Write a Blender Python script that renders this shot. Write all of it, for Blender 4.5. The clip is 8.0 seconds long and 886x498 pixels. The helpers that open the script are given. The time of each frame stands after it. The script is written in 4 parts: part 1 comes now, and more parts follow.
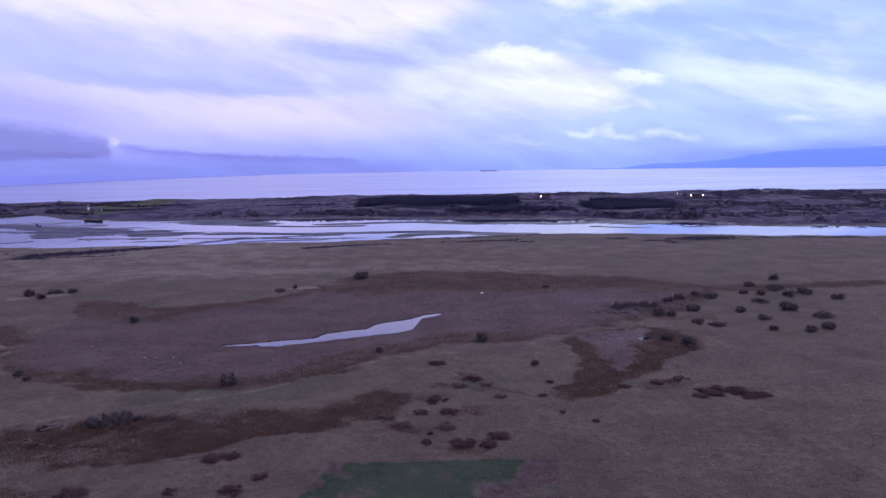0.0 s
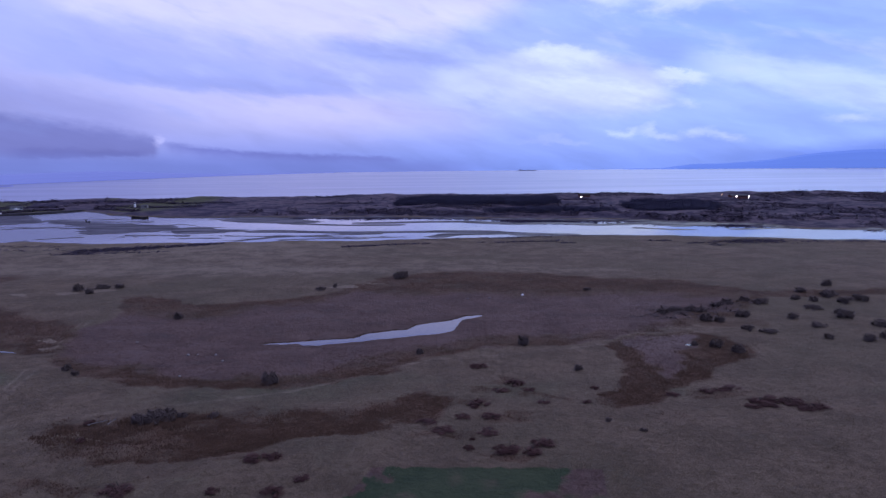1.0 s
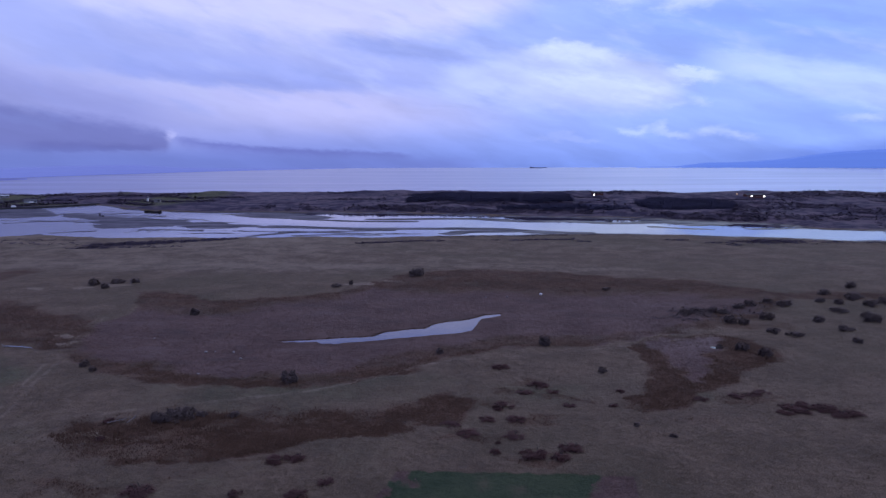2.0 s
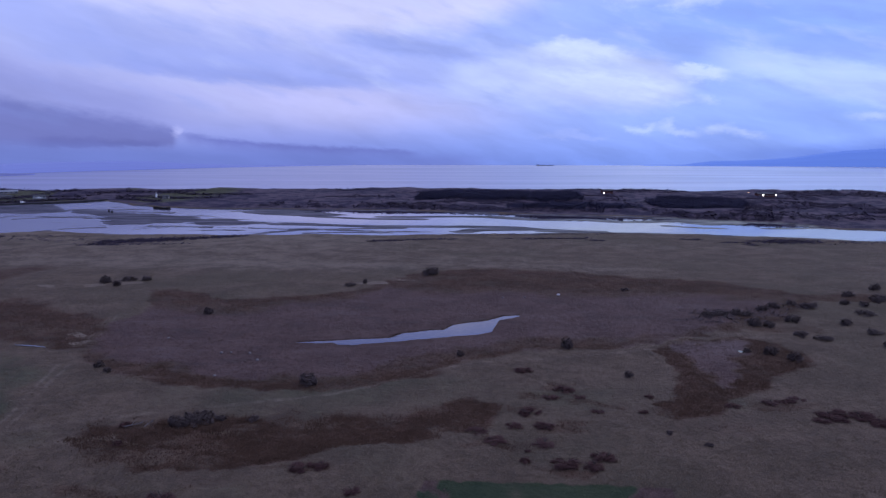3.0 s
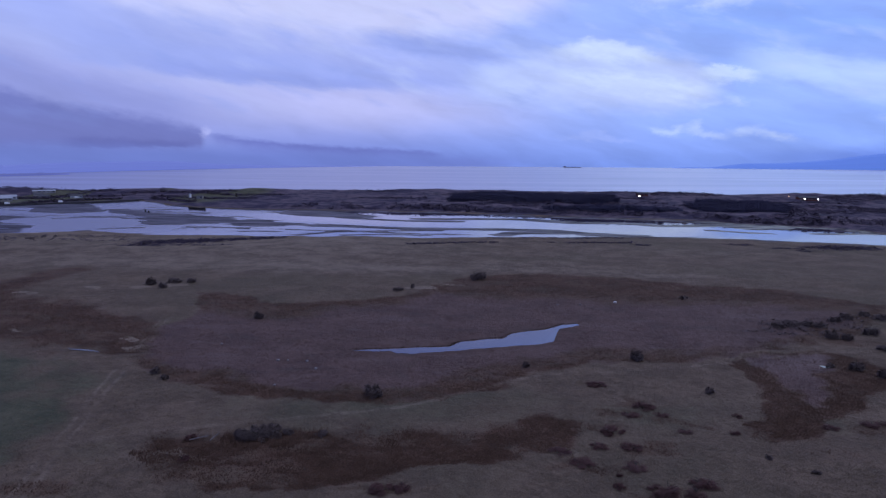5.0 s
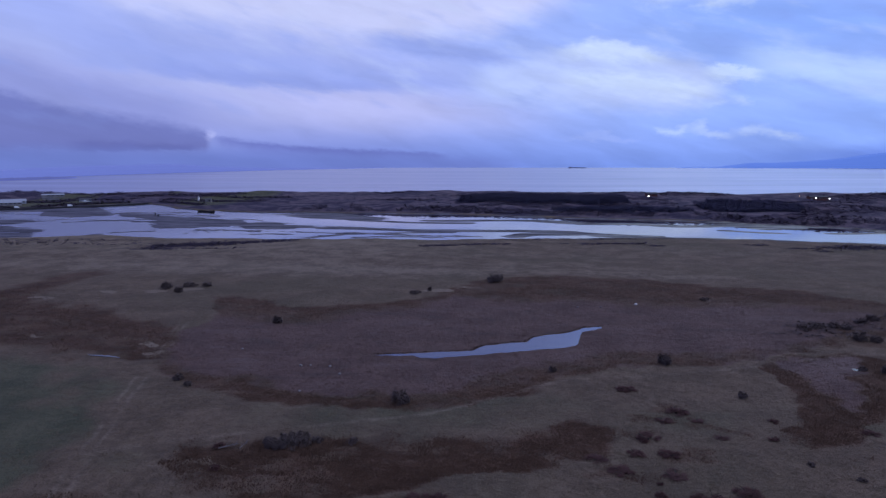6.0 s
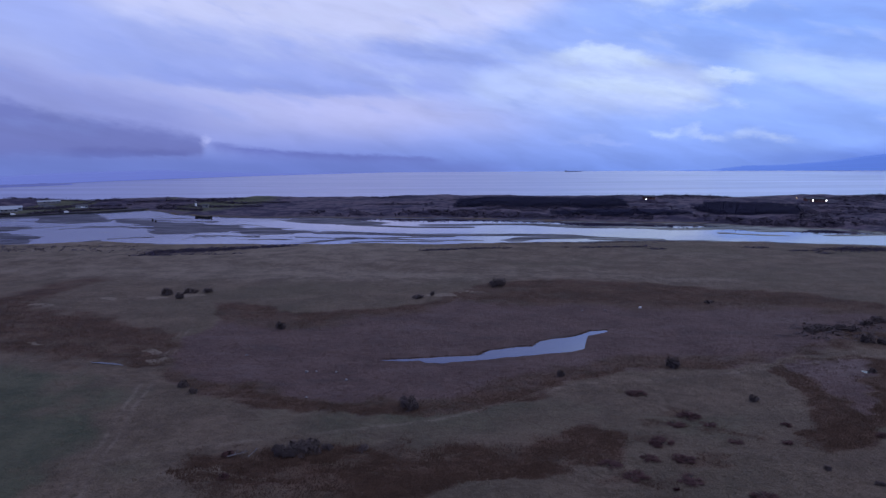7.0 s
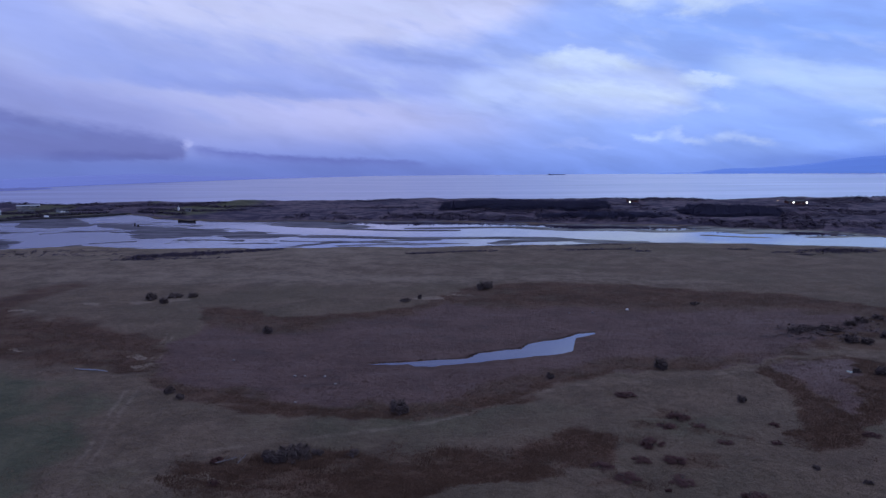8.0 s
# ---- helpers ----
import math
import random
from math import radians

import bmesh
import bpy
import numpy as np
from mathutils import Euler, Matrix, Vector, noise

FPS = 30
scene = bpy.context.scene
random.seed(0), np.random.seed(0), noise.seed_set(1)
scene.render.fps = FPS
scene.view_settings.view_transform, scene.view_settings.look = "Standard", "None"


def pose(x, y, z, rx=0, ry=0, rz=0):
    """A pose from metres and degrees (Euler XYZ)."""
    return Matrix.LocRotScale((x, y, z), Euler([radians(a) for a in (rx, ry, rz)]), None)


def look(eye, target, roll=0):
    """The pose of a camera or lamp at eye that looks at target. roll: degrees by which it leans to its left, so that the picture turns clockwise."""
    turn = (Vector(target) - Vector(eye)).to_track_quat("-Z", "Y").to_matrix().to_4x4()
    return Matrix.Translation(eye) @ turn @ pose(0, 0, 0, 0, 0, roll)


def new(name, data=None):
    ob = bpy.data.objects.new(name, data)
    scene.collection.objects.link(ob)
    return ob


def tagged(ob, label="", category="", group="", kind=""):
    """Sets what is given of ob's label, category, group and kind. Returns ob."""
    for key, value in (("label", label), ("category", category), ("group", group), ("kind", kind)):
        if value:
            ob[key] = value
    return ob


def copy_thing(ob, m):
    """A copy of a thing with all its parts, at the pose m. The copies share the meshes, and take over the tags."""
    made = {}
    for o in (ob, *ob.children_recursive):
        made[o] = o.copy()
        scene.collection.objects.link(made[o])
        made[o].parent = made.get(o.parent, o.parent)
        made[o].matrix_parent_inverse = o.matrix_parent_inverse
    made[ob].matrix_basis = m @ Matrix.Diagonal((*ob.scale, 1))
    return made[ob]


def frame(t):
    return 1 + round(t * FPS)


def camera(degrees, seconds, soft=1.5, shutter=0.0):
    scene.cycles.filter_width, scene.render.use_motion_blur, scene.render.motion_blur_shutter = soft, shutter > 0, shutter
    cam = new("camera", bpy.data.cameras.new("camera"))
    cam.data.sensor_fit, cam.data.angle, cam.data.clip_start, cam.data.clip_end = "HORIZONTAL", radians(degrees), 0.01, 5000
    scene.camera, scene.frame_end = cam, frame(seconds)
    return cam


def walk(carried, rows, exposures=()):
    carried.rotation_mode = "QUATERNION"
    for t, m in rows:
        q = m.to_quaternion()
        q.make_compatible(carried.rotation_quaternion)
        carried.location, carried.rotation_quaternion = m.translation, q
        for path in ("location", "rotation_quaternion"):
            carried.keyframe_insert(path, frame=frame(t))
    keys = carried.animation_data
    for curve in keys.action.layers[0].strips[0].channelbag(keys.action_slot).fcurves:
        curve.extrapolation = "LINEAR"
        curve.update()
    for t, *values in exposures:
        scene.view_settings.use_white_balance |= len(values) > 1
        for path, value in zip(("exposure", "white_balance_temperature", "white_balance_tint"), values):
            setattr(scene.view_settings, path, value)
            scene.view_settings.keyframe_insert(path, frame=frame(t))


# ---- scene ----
# Seconds, place in metres, and yaw, pitch and roll in degrees.
PATH = [
    (0, 0.00, 0.00, 50.00, -0.000, -7.139, -0.954),
    (0.1, -0.05, 0.20, 50.03, 0.766, -7.127, -0.924),
    (0.2, -0.09, 0.39, 50.07, 1.645, -7.113, -0.890),
    (0.3, -0.14, 0.59, 50.10, 2.099, -7.106, -0.872),
    (0.4, -0.19, 0.79, 50.13, 2.553, -7.098, -0.854),
    (0.5, -0.23, 0.99, 50.17, 2.837, -7.094, -0.843),
    (1, -1.37, 2.28, 50.21, 3.157, -7.163, -0.677),
    (1.5, -2.87, 3.51, 50.31, 3.591, -7.295, -0.446),
    (1.7, -3.57, 4.02, 50.31, 3.761, -7.353, -0.340),
    (3, -8.99, 8.74, 50.49, 4.407, -7.676, 0.035),
    (3.5, -11.40, 10.45, 50.56, 4.855, -7.710, 0.122),
    (4, -14.14, 12.15, 50.64, 5.496, -7.714, 0.211),
    (4.5, -16.99, 13.66, 50.60, 6.115, -7.674, 0.314),
    (4.7, -18.10, 14.23, 50.61, 6.302, -7.627, 0.355),
    (6, -24.75, 16.73, 50.79, 6.853, -7.460, -0.109),
    (6.5, -26.33, 17.26, 50.77, 6.879, -7.308, -0.308),
    (7, -27.40, 17.60, 50.60, 6.517, -7.095, -0.435),
    (7.5, -28.14, 17.78, 50.54, 5.904, -6.956, -0.516),
    (8, -28.52, 17.85, 50.47, 5.183, -6.820, -0.530),
]


def eye_pose(x, y, z, yaw, pitch, roll):
    yaw, pitch = radians(yaw), radians(pitch)
    ahead = Vector((-math.sin(yaw) * math.cos(pitch), math.cos(yaw) * math.cos(pitch), math.sin(pitch)))
    at = Vector((x, y, z))
    return look(at, at + ahead * 10, roll)


cam = camera(66.3, 8.0, soft=1.4)
walk(cam, [(t, eye_pose(*row)) for t, *row in PATH],
     exposures=[(0.0, 0.45, 6800, 24), (0.5, 0.28, 6680, 18), (1.0, 0.1, 6650, 14), (1.5, 0.03, 6600, 12), (3.0, -0.03, 6580, 10.5), (4.5, -0.07, 6550, 9), (8.0, -0.14, 6500, 6)])

# ---- light ----
world = bpy.data.worlds.new("evening_sky")
scene.world = world
world.use_nodes = True


class Net:
    """Shorthand for building node trees."""

    def __init__(self, tree):
        self.tree, self.nodes, self.links = tree, tree.nodes, tree.links
        self.nodes.clear()

    def add(self, kind):
        return self.nodes.new(kind)

    def put(self, socket, value):
        if isinstance(value, bpy.types.NodeSocket):
            self.links.new(value, socket)
        elif isinstance(value, (tuple, list)) and len(value) == 3 and socket.type == "RGBA":
            socket.default_value = (*value, 1)
        else:
            socket.default_value = value

    def math(self, op, a, b=0.0, clamp=False):
        node = self.add("ShaderNodeMath")
        node.operation, node.use_clamp = op, clamp
        self.put(node.inputs[0], a)
        self.put(node.inputs[1], b)
        return node.outputs[0]

    def mix(self, fac, a, b, blend="MIX"):
        node = self.add("ShaderNodeMix")
        node.data_type, node.blend_type = "RGBA", blend
        self.put(node.inputs[0], fac)
        self.put(node.inputs[6], a)
        self.put(node.inputs[7], b)
        return node.outputs[2]

    def noise(self, vector, scale, detail=4.0, rough=0.55, distortion=0.0):
        node = self.add("ShaderNodeTexNoise")
        if vector is not None:
            self.put(node.inputs["Vector"], vector)
        self.put(node.inputs["Scale"], scale)
        self.put(node.inputs["Detail"], detail)
        self.put(node.inputs["Roughness"], rough)
        self.put(node.inputs["Distortion"], distortion)
        return node

    def ramp(self, fac, stops):
        node = self.add("ShaderNodeValToRGB")
        els = node.color_ramp.elements
        while len(els) < len(stops):
            els.new(0.5)
        for el, (pos, col) in zip(els, stops):
            el.position = pos
            el.color = (*col, 1) if isinstance(col, tuple) else (col, col, col, 1)
        self.put(node.inputs[0], fac)
        return node.outputs[0]

    def span(self, value, lo, hi, to_lo=0.0, to_hi=1.0, kind="SMOOTHSTEP"):
        node = self.add("ShaderNodeMapRange")
        node.interpolation_type = kind
        for n, v in enumerate((value, lo, hi, to_lo, to_hi)):
            self.put(node.inputs[n], v)
        return node.outputs[0]

    def mapped(self, vector, loc=(0, 0, 0), rot=(0, 0, 0), scale=(1, 1, 1), kind="POINT"):
        node = self.add("ShaderNodeMapping")
        node.vector_type = kind
        self.put(node.inputs[0], vector)
        self.put(node.inputs[1], loc)
        self.put(node.inputs[2], rot)
        self.put(node.inputs[3], scale)
        return node.outputs[0]


SUN_TURN, SUN_HEIGHT = 80.0, 48.0  # degrees to the right of +y, and up

w = Net(world.node_tree)
sky = w.add("ShaderNodeTexSky")
sky.sky_type, sky.sun_disc = "NISHITA", False
sky.sun_elevation, sky.sun_rotation = radians(SUN_HEIGHT), radians(SUN_TURN)
coord = w.add("ShaderNodeTexCoord").outputs["Generated"]
split = w.add("ShaderNodeSeparateXYZ")
w.put(split.inputs[0], coord)
turn = w.math("MULTIPLY", w.math("ARCTAN2", split.outputs[0], split.outputs[1]), 57.2958)
rise = w.math("MULTIPLY", w.math("ARCSINE", split.outputs[2]), 57.2958)
flat = w.add("ShaderNodeCombineXYZ")
w.put(flat.inputs[0], turn)
w.put(flat.inputs[1], rise)
plain = flat.outputs[0]
drift = w.noise(w.mapped(plain, scale=(0.10, 0.28, 1)), 1.0, 5.0, 0.55)
shift = w.add("ShaderNodeVectorMath")
shift.operation = "MULTIPLY_ADD"
w.put(shift.inputs[0], drift.outputs["Color"])
shift.inputs[1].default_value = (7.0, 2.2, 0)
shift.inputs[2].default_value = (-3.5, -1.1, 0)
bent = w.add("ShaderNodeVectorMath")
bent.operation = "ADD"
w.put(bent.inputs[0], plain)
w.put(bent.inputs[1], shift.outputs[0])
bent = bent.outputs[0]

fray = w.noise(w.mapped(plain, scale=(0.55, 1.1, 1)), 1.0, 4.0, 0.6)
frayed = w.add("ShaderNodeVectorMath")
frayed.operation = "MULTIPLY_ADD"
w.put(frayed.inputs[0], fray.outputs["Color"])
frayed.inputs[1].default_value = (5.0, 1.9, 0)
w.put(frayed.inputs[2], w.mapped(bent, loc=(-2.5, -0.95, 0)))
frayed = frayed.outputs[0]
wisp = w.add("ShaderNodeVectorMath")
wisp.operation = "MULTIPLY_ADD"
w.put(wisp.inputs[0], w.noise(w.mapped(plain, scale=(0.9, 1.8, 1)), 1.0, 5.0, 0.65).outputs["Color"])
wisp.inputs[1].default_value = (1.8, 0.8, 0)
w.put(wisp.inputs[2], w.mapped(plain, loc=(-0.9, -0.4, 0)))
wisp = wisp.outputs[0]

# The overcast from the horizon upwards, cooler to the right, over a faint clear sky.
left = w.ramp(w.span(rise, -1, 60, kind="LINEAR"), [
    (0.0, (0.17, 0.22, 0.66)), (0.03, (0.24, 0.29, 0.76)), (0.07, (0.42, 0.43, 0.86)), (0.12, (0.47, 0.48, 0.90)),
    (0.2, (0.46, 0.50, 0.96)), (0.34, (0.25, 0.28, 0.62)), (0.6, (0.31, 0.34, 0.68)), (1.0, (0.36, 0.39, 0.74))])
right = w.ramp(w.span(rise, -1, 60, kind="LINEAR"), [
    (0.0, (0.20, 0.31, 0.86)), (0.03, (0.27, 0.39, 0.98)), (0.085, (0.36, 0.49, 1.08)),
    (0.2, (0.32, 0.45, 1.02)), (0.34, (0.52, 0.60, 1.08)), (0.6, (0.46, 0.50, 0.90)), (1.0, (0.36, 0.39, 0.74))])
tone = w.mix(w.span(split.outputs[0], -0.34, 0.30), left, right)


def cloud(over, turn_at, rise_at, wide, tall, lean, colour, strength, hard=1.0, warped=True):
    """One bank of cloud: an ellipse in degrees that leans by some degrees, its rim bent by the drift."""
    spot = w.mapped({True: bent, False: plain, "frayed": frayed, "wisp": wisp}[warped], (turn_at, rise_at, 0), (0, 0, radians(lean)), (wide, tall, 1), "TEXTURE")
    ball = w.add("ShaderNodeTexGradient")
    ball.gradient_type = "SPHERICAL"
    w.put(ball.inputs[0], spot)
    fac = w.math("MULTIPLY", w.span(ball.outputs["Fac"], 0.0, hard), strength)
    return w.mix(fac, over, colour)


billow = w.math("SUBTRACT", w.noise(w.mapped(plain, loc=(5, 2, 0), rot=(0, 0, radians(-14)), scale=(4.6, 1.3, 1), kind="TEXTURE"), 1.0, 6.0, 0.58).outputs["Fac"], 0.5)
crimp = w.math("SUBTRACT", w.noise(w.mapped(plain, loc=(1, 9, 0), scale=(0.9, 1.8, 1)), 1.0, 4.0, 0.6).outputs["Fac"], 0.5)


def edge(line):
    """The height in degrees of a cloud's edge, along its turn."""
    return w.math("SUBTRACT", w.math("MULTIPLY", w.ramp(w.span(turn, -45, 45, kind="LINEAR"), [((t + 45) / 90, (r + 5) / 30) for t, r in line]), 30.0), 5.0)


def bank(over, top, bottom, soft, colour, strength, wander=1.0, ruffle=0.3, fade=3.0):
    """A long bank of cloud between two edges, soft by so many degrees above and below."""
    level = w.math("ADD", rise, w.math("ADD", w.math("MULTIPLY", billow, wander), w.math("MULTIPLY", crimp, ruffle)))
    under = w.span(w.math("SUBTRACT", edge(top), level), -soft[0] / 2, soft[0] / 2)
    above = w.span(w.math("SUBTRACT", level, edge(bottom)), -soft[1] / 2, soft[1] / 2)
    ends = w.math("MULTIPLY", w.span(turn, top[0][0], top[0][0] + fade), w.span(turn, top[-1][0], top[-1][0] - fade))
    return w.mix(w.math("MULTIPLY", w.math("MULTIPLY", w.math("MULTIPLY", under, above), ends), strength), over, colour)


LILAC, WHITE_CLOUD = (0.58, 0.55, 0.94), (0.70, 0.77, 1.05)
# Broad fields of tone.
tone = cloud(tone, -13, 4.3, 19, 2.6, -3, LILAC, 0.75)
tone = cloud(tone, 22, 9.6, 12, 2.6, -8, (0.29, 0.43, 1.02), 0.9)
tone = cloud(tone, 25, 2.2, 13, 3.0, -4, (0.30, 0.44, 1.04), 0.85)
tone = cloud(tone, -36, 10.5, 9, 3.4, 0, (0.40, 0.45, 0.95), 0.8)
# The bright lilac cloud overhead and the blue-grey rolls that slant under it.
tone = bank(tone, [(-36, 13.0), (-20, 14.5), (-3, 14.5), (6, 13.5)], [(-36, 11.6), (-22, 10.6), (-12, 9.6), (-3, 10.4), (6, 13)], (2, 2.6), (0.68, 0.66, 1.0), 0.9, 2.4, 0.5, 6)
tone = bank(tone, [(-38, 10.0), (-30, 9.6), (-20, 8.6), (-10, 7.6), (-2, 6.6)], [(-38, 7.0), (-30, 6.6), (-20, 5.8), (-10, 5.7), (-2, 5.8)], (2.6, 1.0), (0.36, 0.41, 0.89), 0.85, 1.8, 0.4, 6)
tone = bank(tone, [(-32, 7.8), (-26, 7.2), (-19, 6.7), (-9, 6.2)], [(-32, 6.9), (-26, 6.1), (-19, 5.8), (-9, 5.5)], (1.0, 0.6), (0.31, 0.36, 0.85), 0.6, 1.0, 0.3, 5)
tone = bank(tone, [(-15, 10.6), (-9, 9.9), (-3, 8.7), (1, 8.0)], [(-15, 9.6), (-9, 8.4), (-3, 7.7), (1, 7.5)], (1.3, 0.8), (0.33, 0.39, 0.87), 0.8, 1.2, 0.4, 4)
# The sunlit pale clouds.
tone = bank(tone, [(-6, 7.0), (1, 8.4), (6, 9.2), (11, 8.3), (17, 6.2)], [(-6, 5.4), (1, 4.6), (6, 4.2), (11, 4.0), (17, 4.6)], (1.6, 2.0), (0.55, 0.61, 1.03), 0.9, 1.6, 0.5, 4)
tone = bank(tone, [(1.5, 8.8), (5.5, 9.3), (9, 8.8), (12, 7.6)], [(1.5, 8.2), (5.5, 8.2), (9, 7.6), (12, 7.2)], (0.8, 1.2), WHITE_CLOUD, 0.85, 1.0, 0.9, 3)
tone = bank(tone, [(2, 7.2), (7, 6.9), (12, 6.1), (16, 5.4)], [(2, 6.2), (7, 5.6), (12, 4.9), (16, 4.8)], (0.9, 1.4), (0.68, 0.75, 1.05), 0.85, 1.2, 0.9, 3)
tone = bank(tone, [(15, 8.7), (19, 8.2), (25, 7.0), (31, 5.2), (38, 3.6)], [(15, 6.8), (19, 6.1), (25, 4.6), (31, 3.0), (38, 2.4)], (1.2, 1.6), (0.53, 0.65, 1.05), 0.85, 1.6, 0.6, 4)
tone = bank(tone, [(13.2, 7.1), (15, 7.2), (18.5, 6.6)], [(13.2, 6.3), (15, 6.1), (18.5, 6.0)], (0.6, 1.0), (0.70, 0.78, 1.06), 0.75, 1.4, 1.4, 1.6)
tone = cloud(tone, 10.0, 12.9, 4.0, 1.6, -8, (0.72, 0.79, 1.05), 0.7, 1.0, "frayed")
tone = cloud(tone, 16.0, 12.4, 3.2, 1.5, -5, (0.72, 0.79, 1.05), 0.7, 1.0, "frayed")
# The dark shower bank low over the sea and the long streak that trails from its tip.
tone = bank(tone, [(-46, 8.6), (-37, 7.0), (-30, 5.4), (-22, 3.6)], [(-46, 3.4), (-37, 3.0), (-30, 2.2), (-22, 1.6)], (3.0, 1.6), (0.29, 0.305, 0.71), 0.85, 1.6, 0.3, 7)
tone = bank(tone, [(-50, 6.2), (-37, 4.15), (-32.6, 3.45), (-29.5, 2.95), (-26.1, 2.15), (-25.2, 1.7)], [(-50, 0.6), (-37, 0.5), (-32.6, 0.55), (-29.5, 0.6), (-26.1, 0.8), (-25.2, 1.5)], (1.3, 1.1), (0.165, 0.18, 0.52), 0.92, 1.5, 0.7, 0.8)
tone = bank(tone, [(-36, 1.5), (-30, 1.3), (-25.6, 1.25)], [(-36, 0.6), (-30, 0.75), (-25.6, 0.85)], (0.6, 0.3), (0.125, 0.135, 0.44), 0.7, 0.7, 0.5, 2.0)
tone = bank(tone, [(-26, 1.95), (-24.5, 1.75), (-21.9, 1.47), (-18.9, 1.15), (-14.9, 0.9), (-6, 0.55)], [(-26, 1.7), (-24.5, 1.35), (-21.9, 0.8), (-18.9, 0.5), (-14.9, 0.25), (-6, 0.2)], (0.45, 1.5), (0.14, 0.16, 0.52), 0.9, 0.6, 0.5, 1.5)
tone = cloud(tone, -25.5, 2.0, 0.7, 0.5, 50, (0.50, 0.50, 0.93), 0.7, 1.0, "wisp")
tone = bank(tone, [(-50, 1.0), (-34, 0.9), (-24, 0.6), (-14, 0.35), (2, 0.1)], [(-50, -1.5), (-34, -1.5), (-24, -1.5), (-14, -1.5), (2, -1.5)], (1.2, 0.2), (0.165, 0.21, 0.61), 0.85, 0.5, 0.2, 7)
# Small fair-weather clouds low in the blue.
for at in ((11.2, 2.2, 1.6, 0.42, -14), (12.3, 2.3, 1.3, 0.5, 20), (13.6, 2.6, 0.75, 0.75, 60), (14.6, 1.95, 2.2, 0.45, -10), (17.2, 2.2, 1.8, 0.6, 6), (19.2, 1.9, 2.4, 0.45, -12), (14.6, 4.35, 1.6, 0.4, 4), (16.5, 4.5, 1.2, 0.55, -18), (27.6, 2.9, 2.2, 0.45, -4)):
    tone = cloud(tone, *at, (0.50, 0.60, 1.04), 0.85, 1.0, "wisp")
tone = cloud(tone, 6.0, 1.95, 4.0, 0.5, 0, (0.40, 0.48, 1.0), 0.5, 0.9, "frayed")
tone = cloud(tone, 28, 0.5, 13, 1.5, 3, (0.15, 0.245, 0.77), 0.9, 0.8)
# Broad bright cloud added above the view to brighten the sea's right side.
tone = cloud(tone, 21, 22, 26, 11, 0, (2.6, 2.85, 3.2), 0.9, 0.9, False)
grain = w.noise(w.mapped(bent, rot=(0, 0, radians(-14)), scale=(7.5, 1.6, 1), kind="TEXTURE"), 1.0, 5.0, 0.5).outputs["Fac"]
puffs = w.noise(w.mapped(plain, loc=(3, 7, 0), rot=(0, 0, radians(-16)), scale=(4.6, 1.4, 1), kind="TEXTURE"), 1.0, 5.0, 0.5).outputs["Fac"]
tone = w.mix(w.span(turn, -30, 5, 0.5, 1.0), tone, w.mix(1.0, tone, w.ramp(grain, [(0.28, 0.87), (0.5, 1.0), (0.72, 1.12)]), "MULTIPLY"))
wisps = w.math("MULTIPLY", w.span(puffs, 0.5, 0.75), w.math("MULTIPLY", w.span(rise, 3.0, 6.0), w.span(turn, -34, -10, 0.04, 0.30)))
tone = w.mix(wisps, tone, (0.66, 0.71, 1.04))
shade = w.math("MULTIPLY", w.span(puffs, 0.48, 0.26), w.math("MULTIPLY", w.span(rise, 1.0, 5.0), 0.28))
tone = w.mix(shade, tone, (0.28, 0.36, 0.86))
tone = w.mix(1.0, tone, (0.98, 1.07, 1.11), "MULTIPLY")
clear = w.mix(1.0, sky.outputs[0], (0.08, 0.08, 0.08), "MULTIPLY")
both = w.mix(0.94, clear, tone)
back = w.add("ShaderNodeBackground")
w.put(back.inputs[0], both)
back.inputs[1].default_value = 1.0
w.links.new(back.outputs[0], w.add("ShaderNodeOutputWorld").inputs[0])

sun_data = bpy.data.lights.new("sun", "SUN")
sun_data.energy, sun_data.angle, sun_data.color = 0.5, radians(60), (1.0, 0.92, 0.9)
sun = new("sun", sun_data)
sun.matrix_world = look((300 * math.sin(radians(SUN_TURN)), 300 * math.cos(radians(SUN_TURN)), 300 * math.tan(radians(SUN_HEIGHT))), (0, 0, 0))

# ---- materials ----


def material(name):
    mat = bpy.data.materials.new(name)
    mat.use_nodes = True
    net = Net(mat.node_tree)
    shader = net.add("ShaderNodeBsdfPrincipled")
    net.links.new(shader.outputs[0], net.add("ShaderNodeOutputMaterial").inputs[0])
    return mat, net, shader


def place_of(net):
    return net.add("ShaderNodeNewGeometry").outputs["Position"]


def bumped(net, shader, height, strength, distance):
    node = net.add("ShaderNodeBump")
    net.put(node.inputs["Strength"], strength)
    net.put(node.inputs["Distance"], distance)
    net.put(node.inputs["Height"], height)
    net.links.new(node.outputs[0], shader.inputs["Normal"])


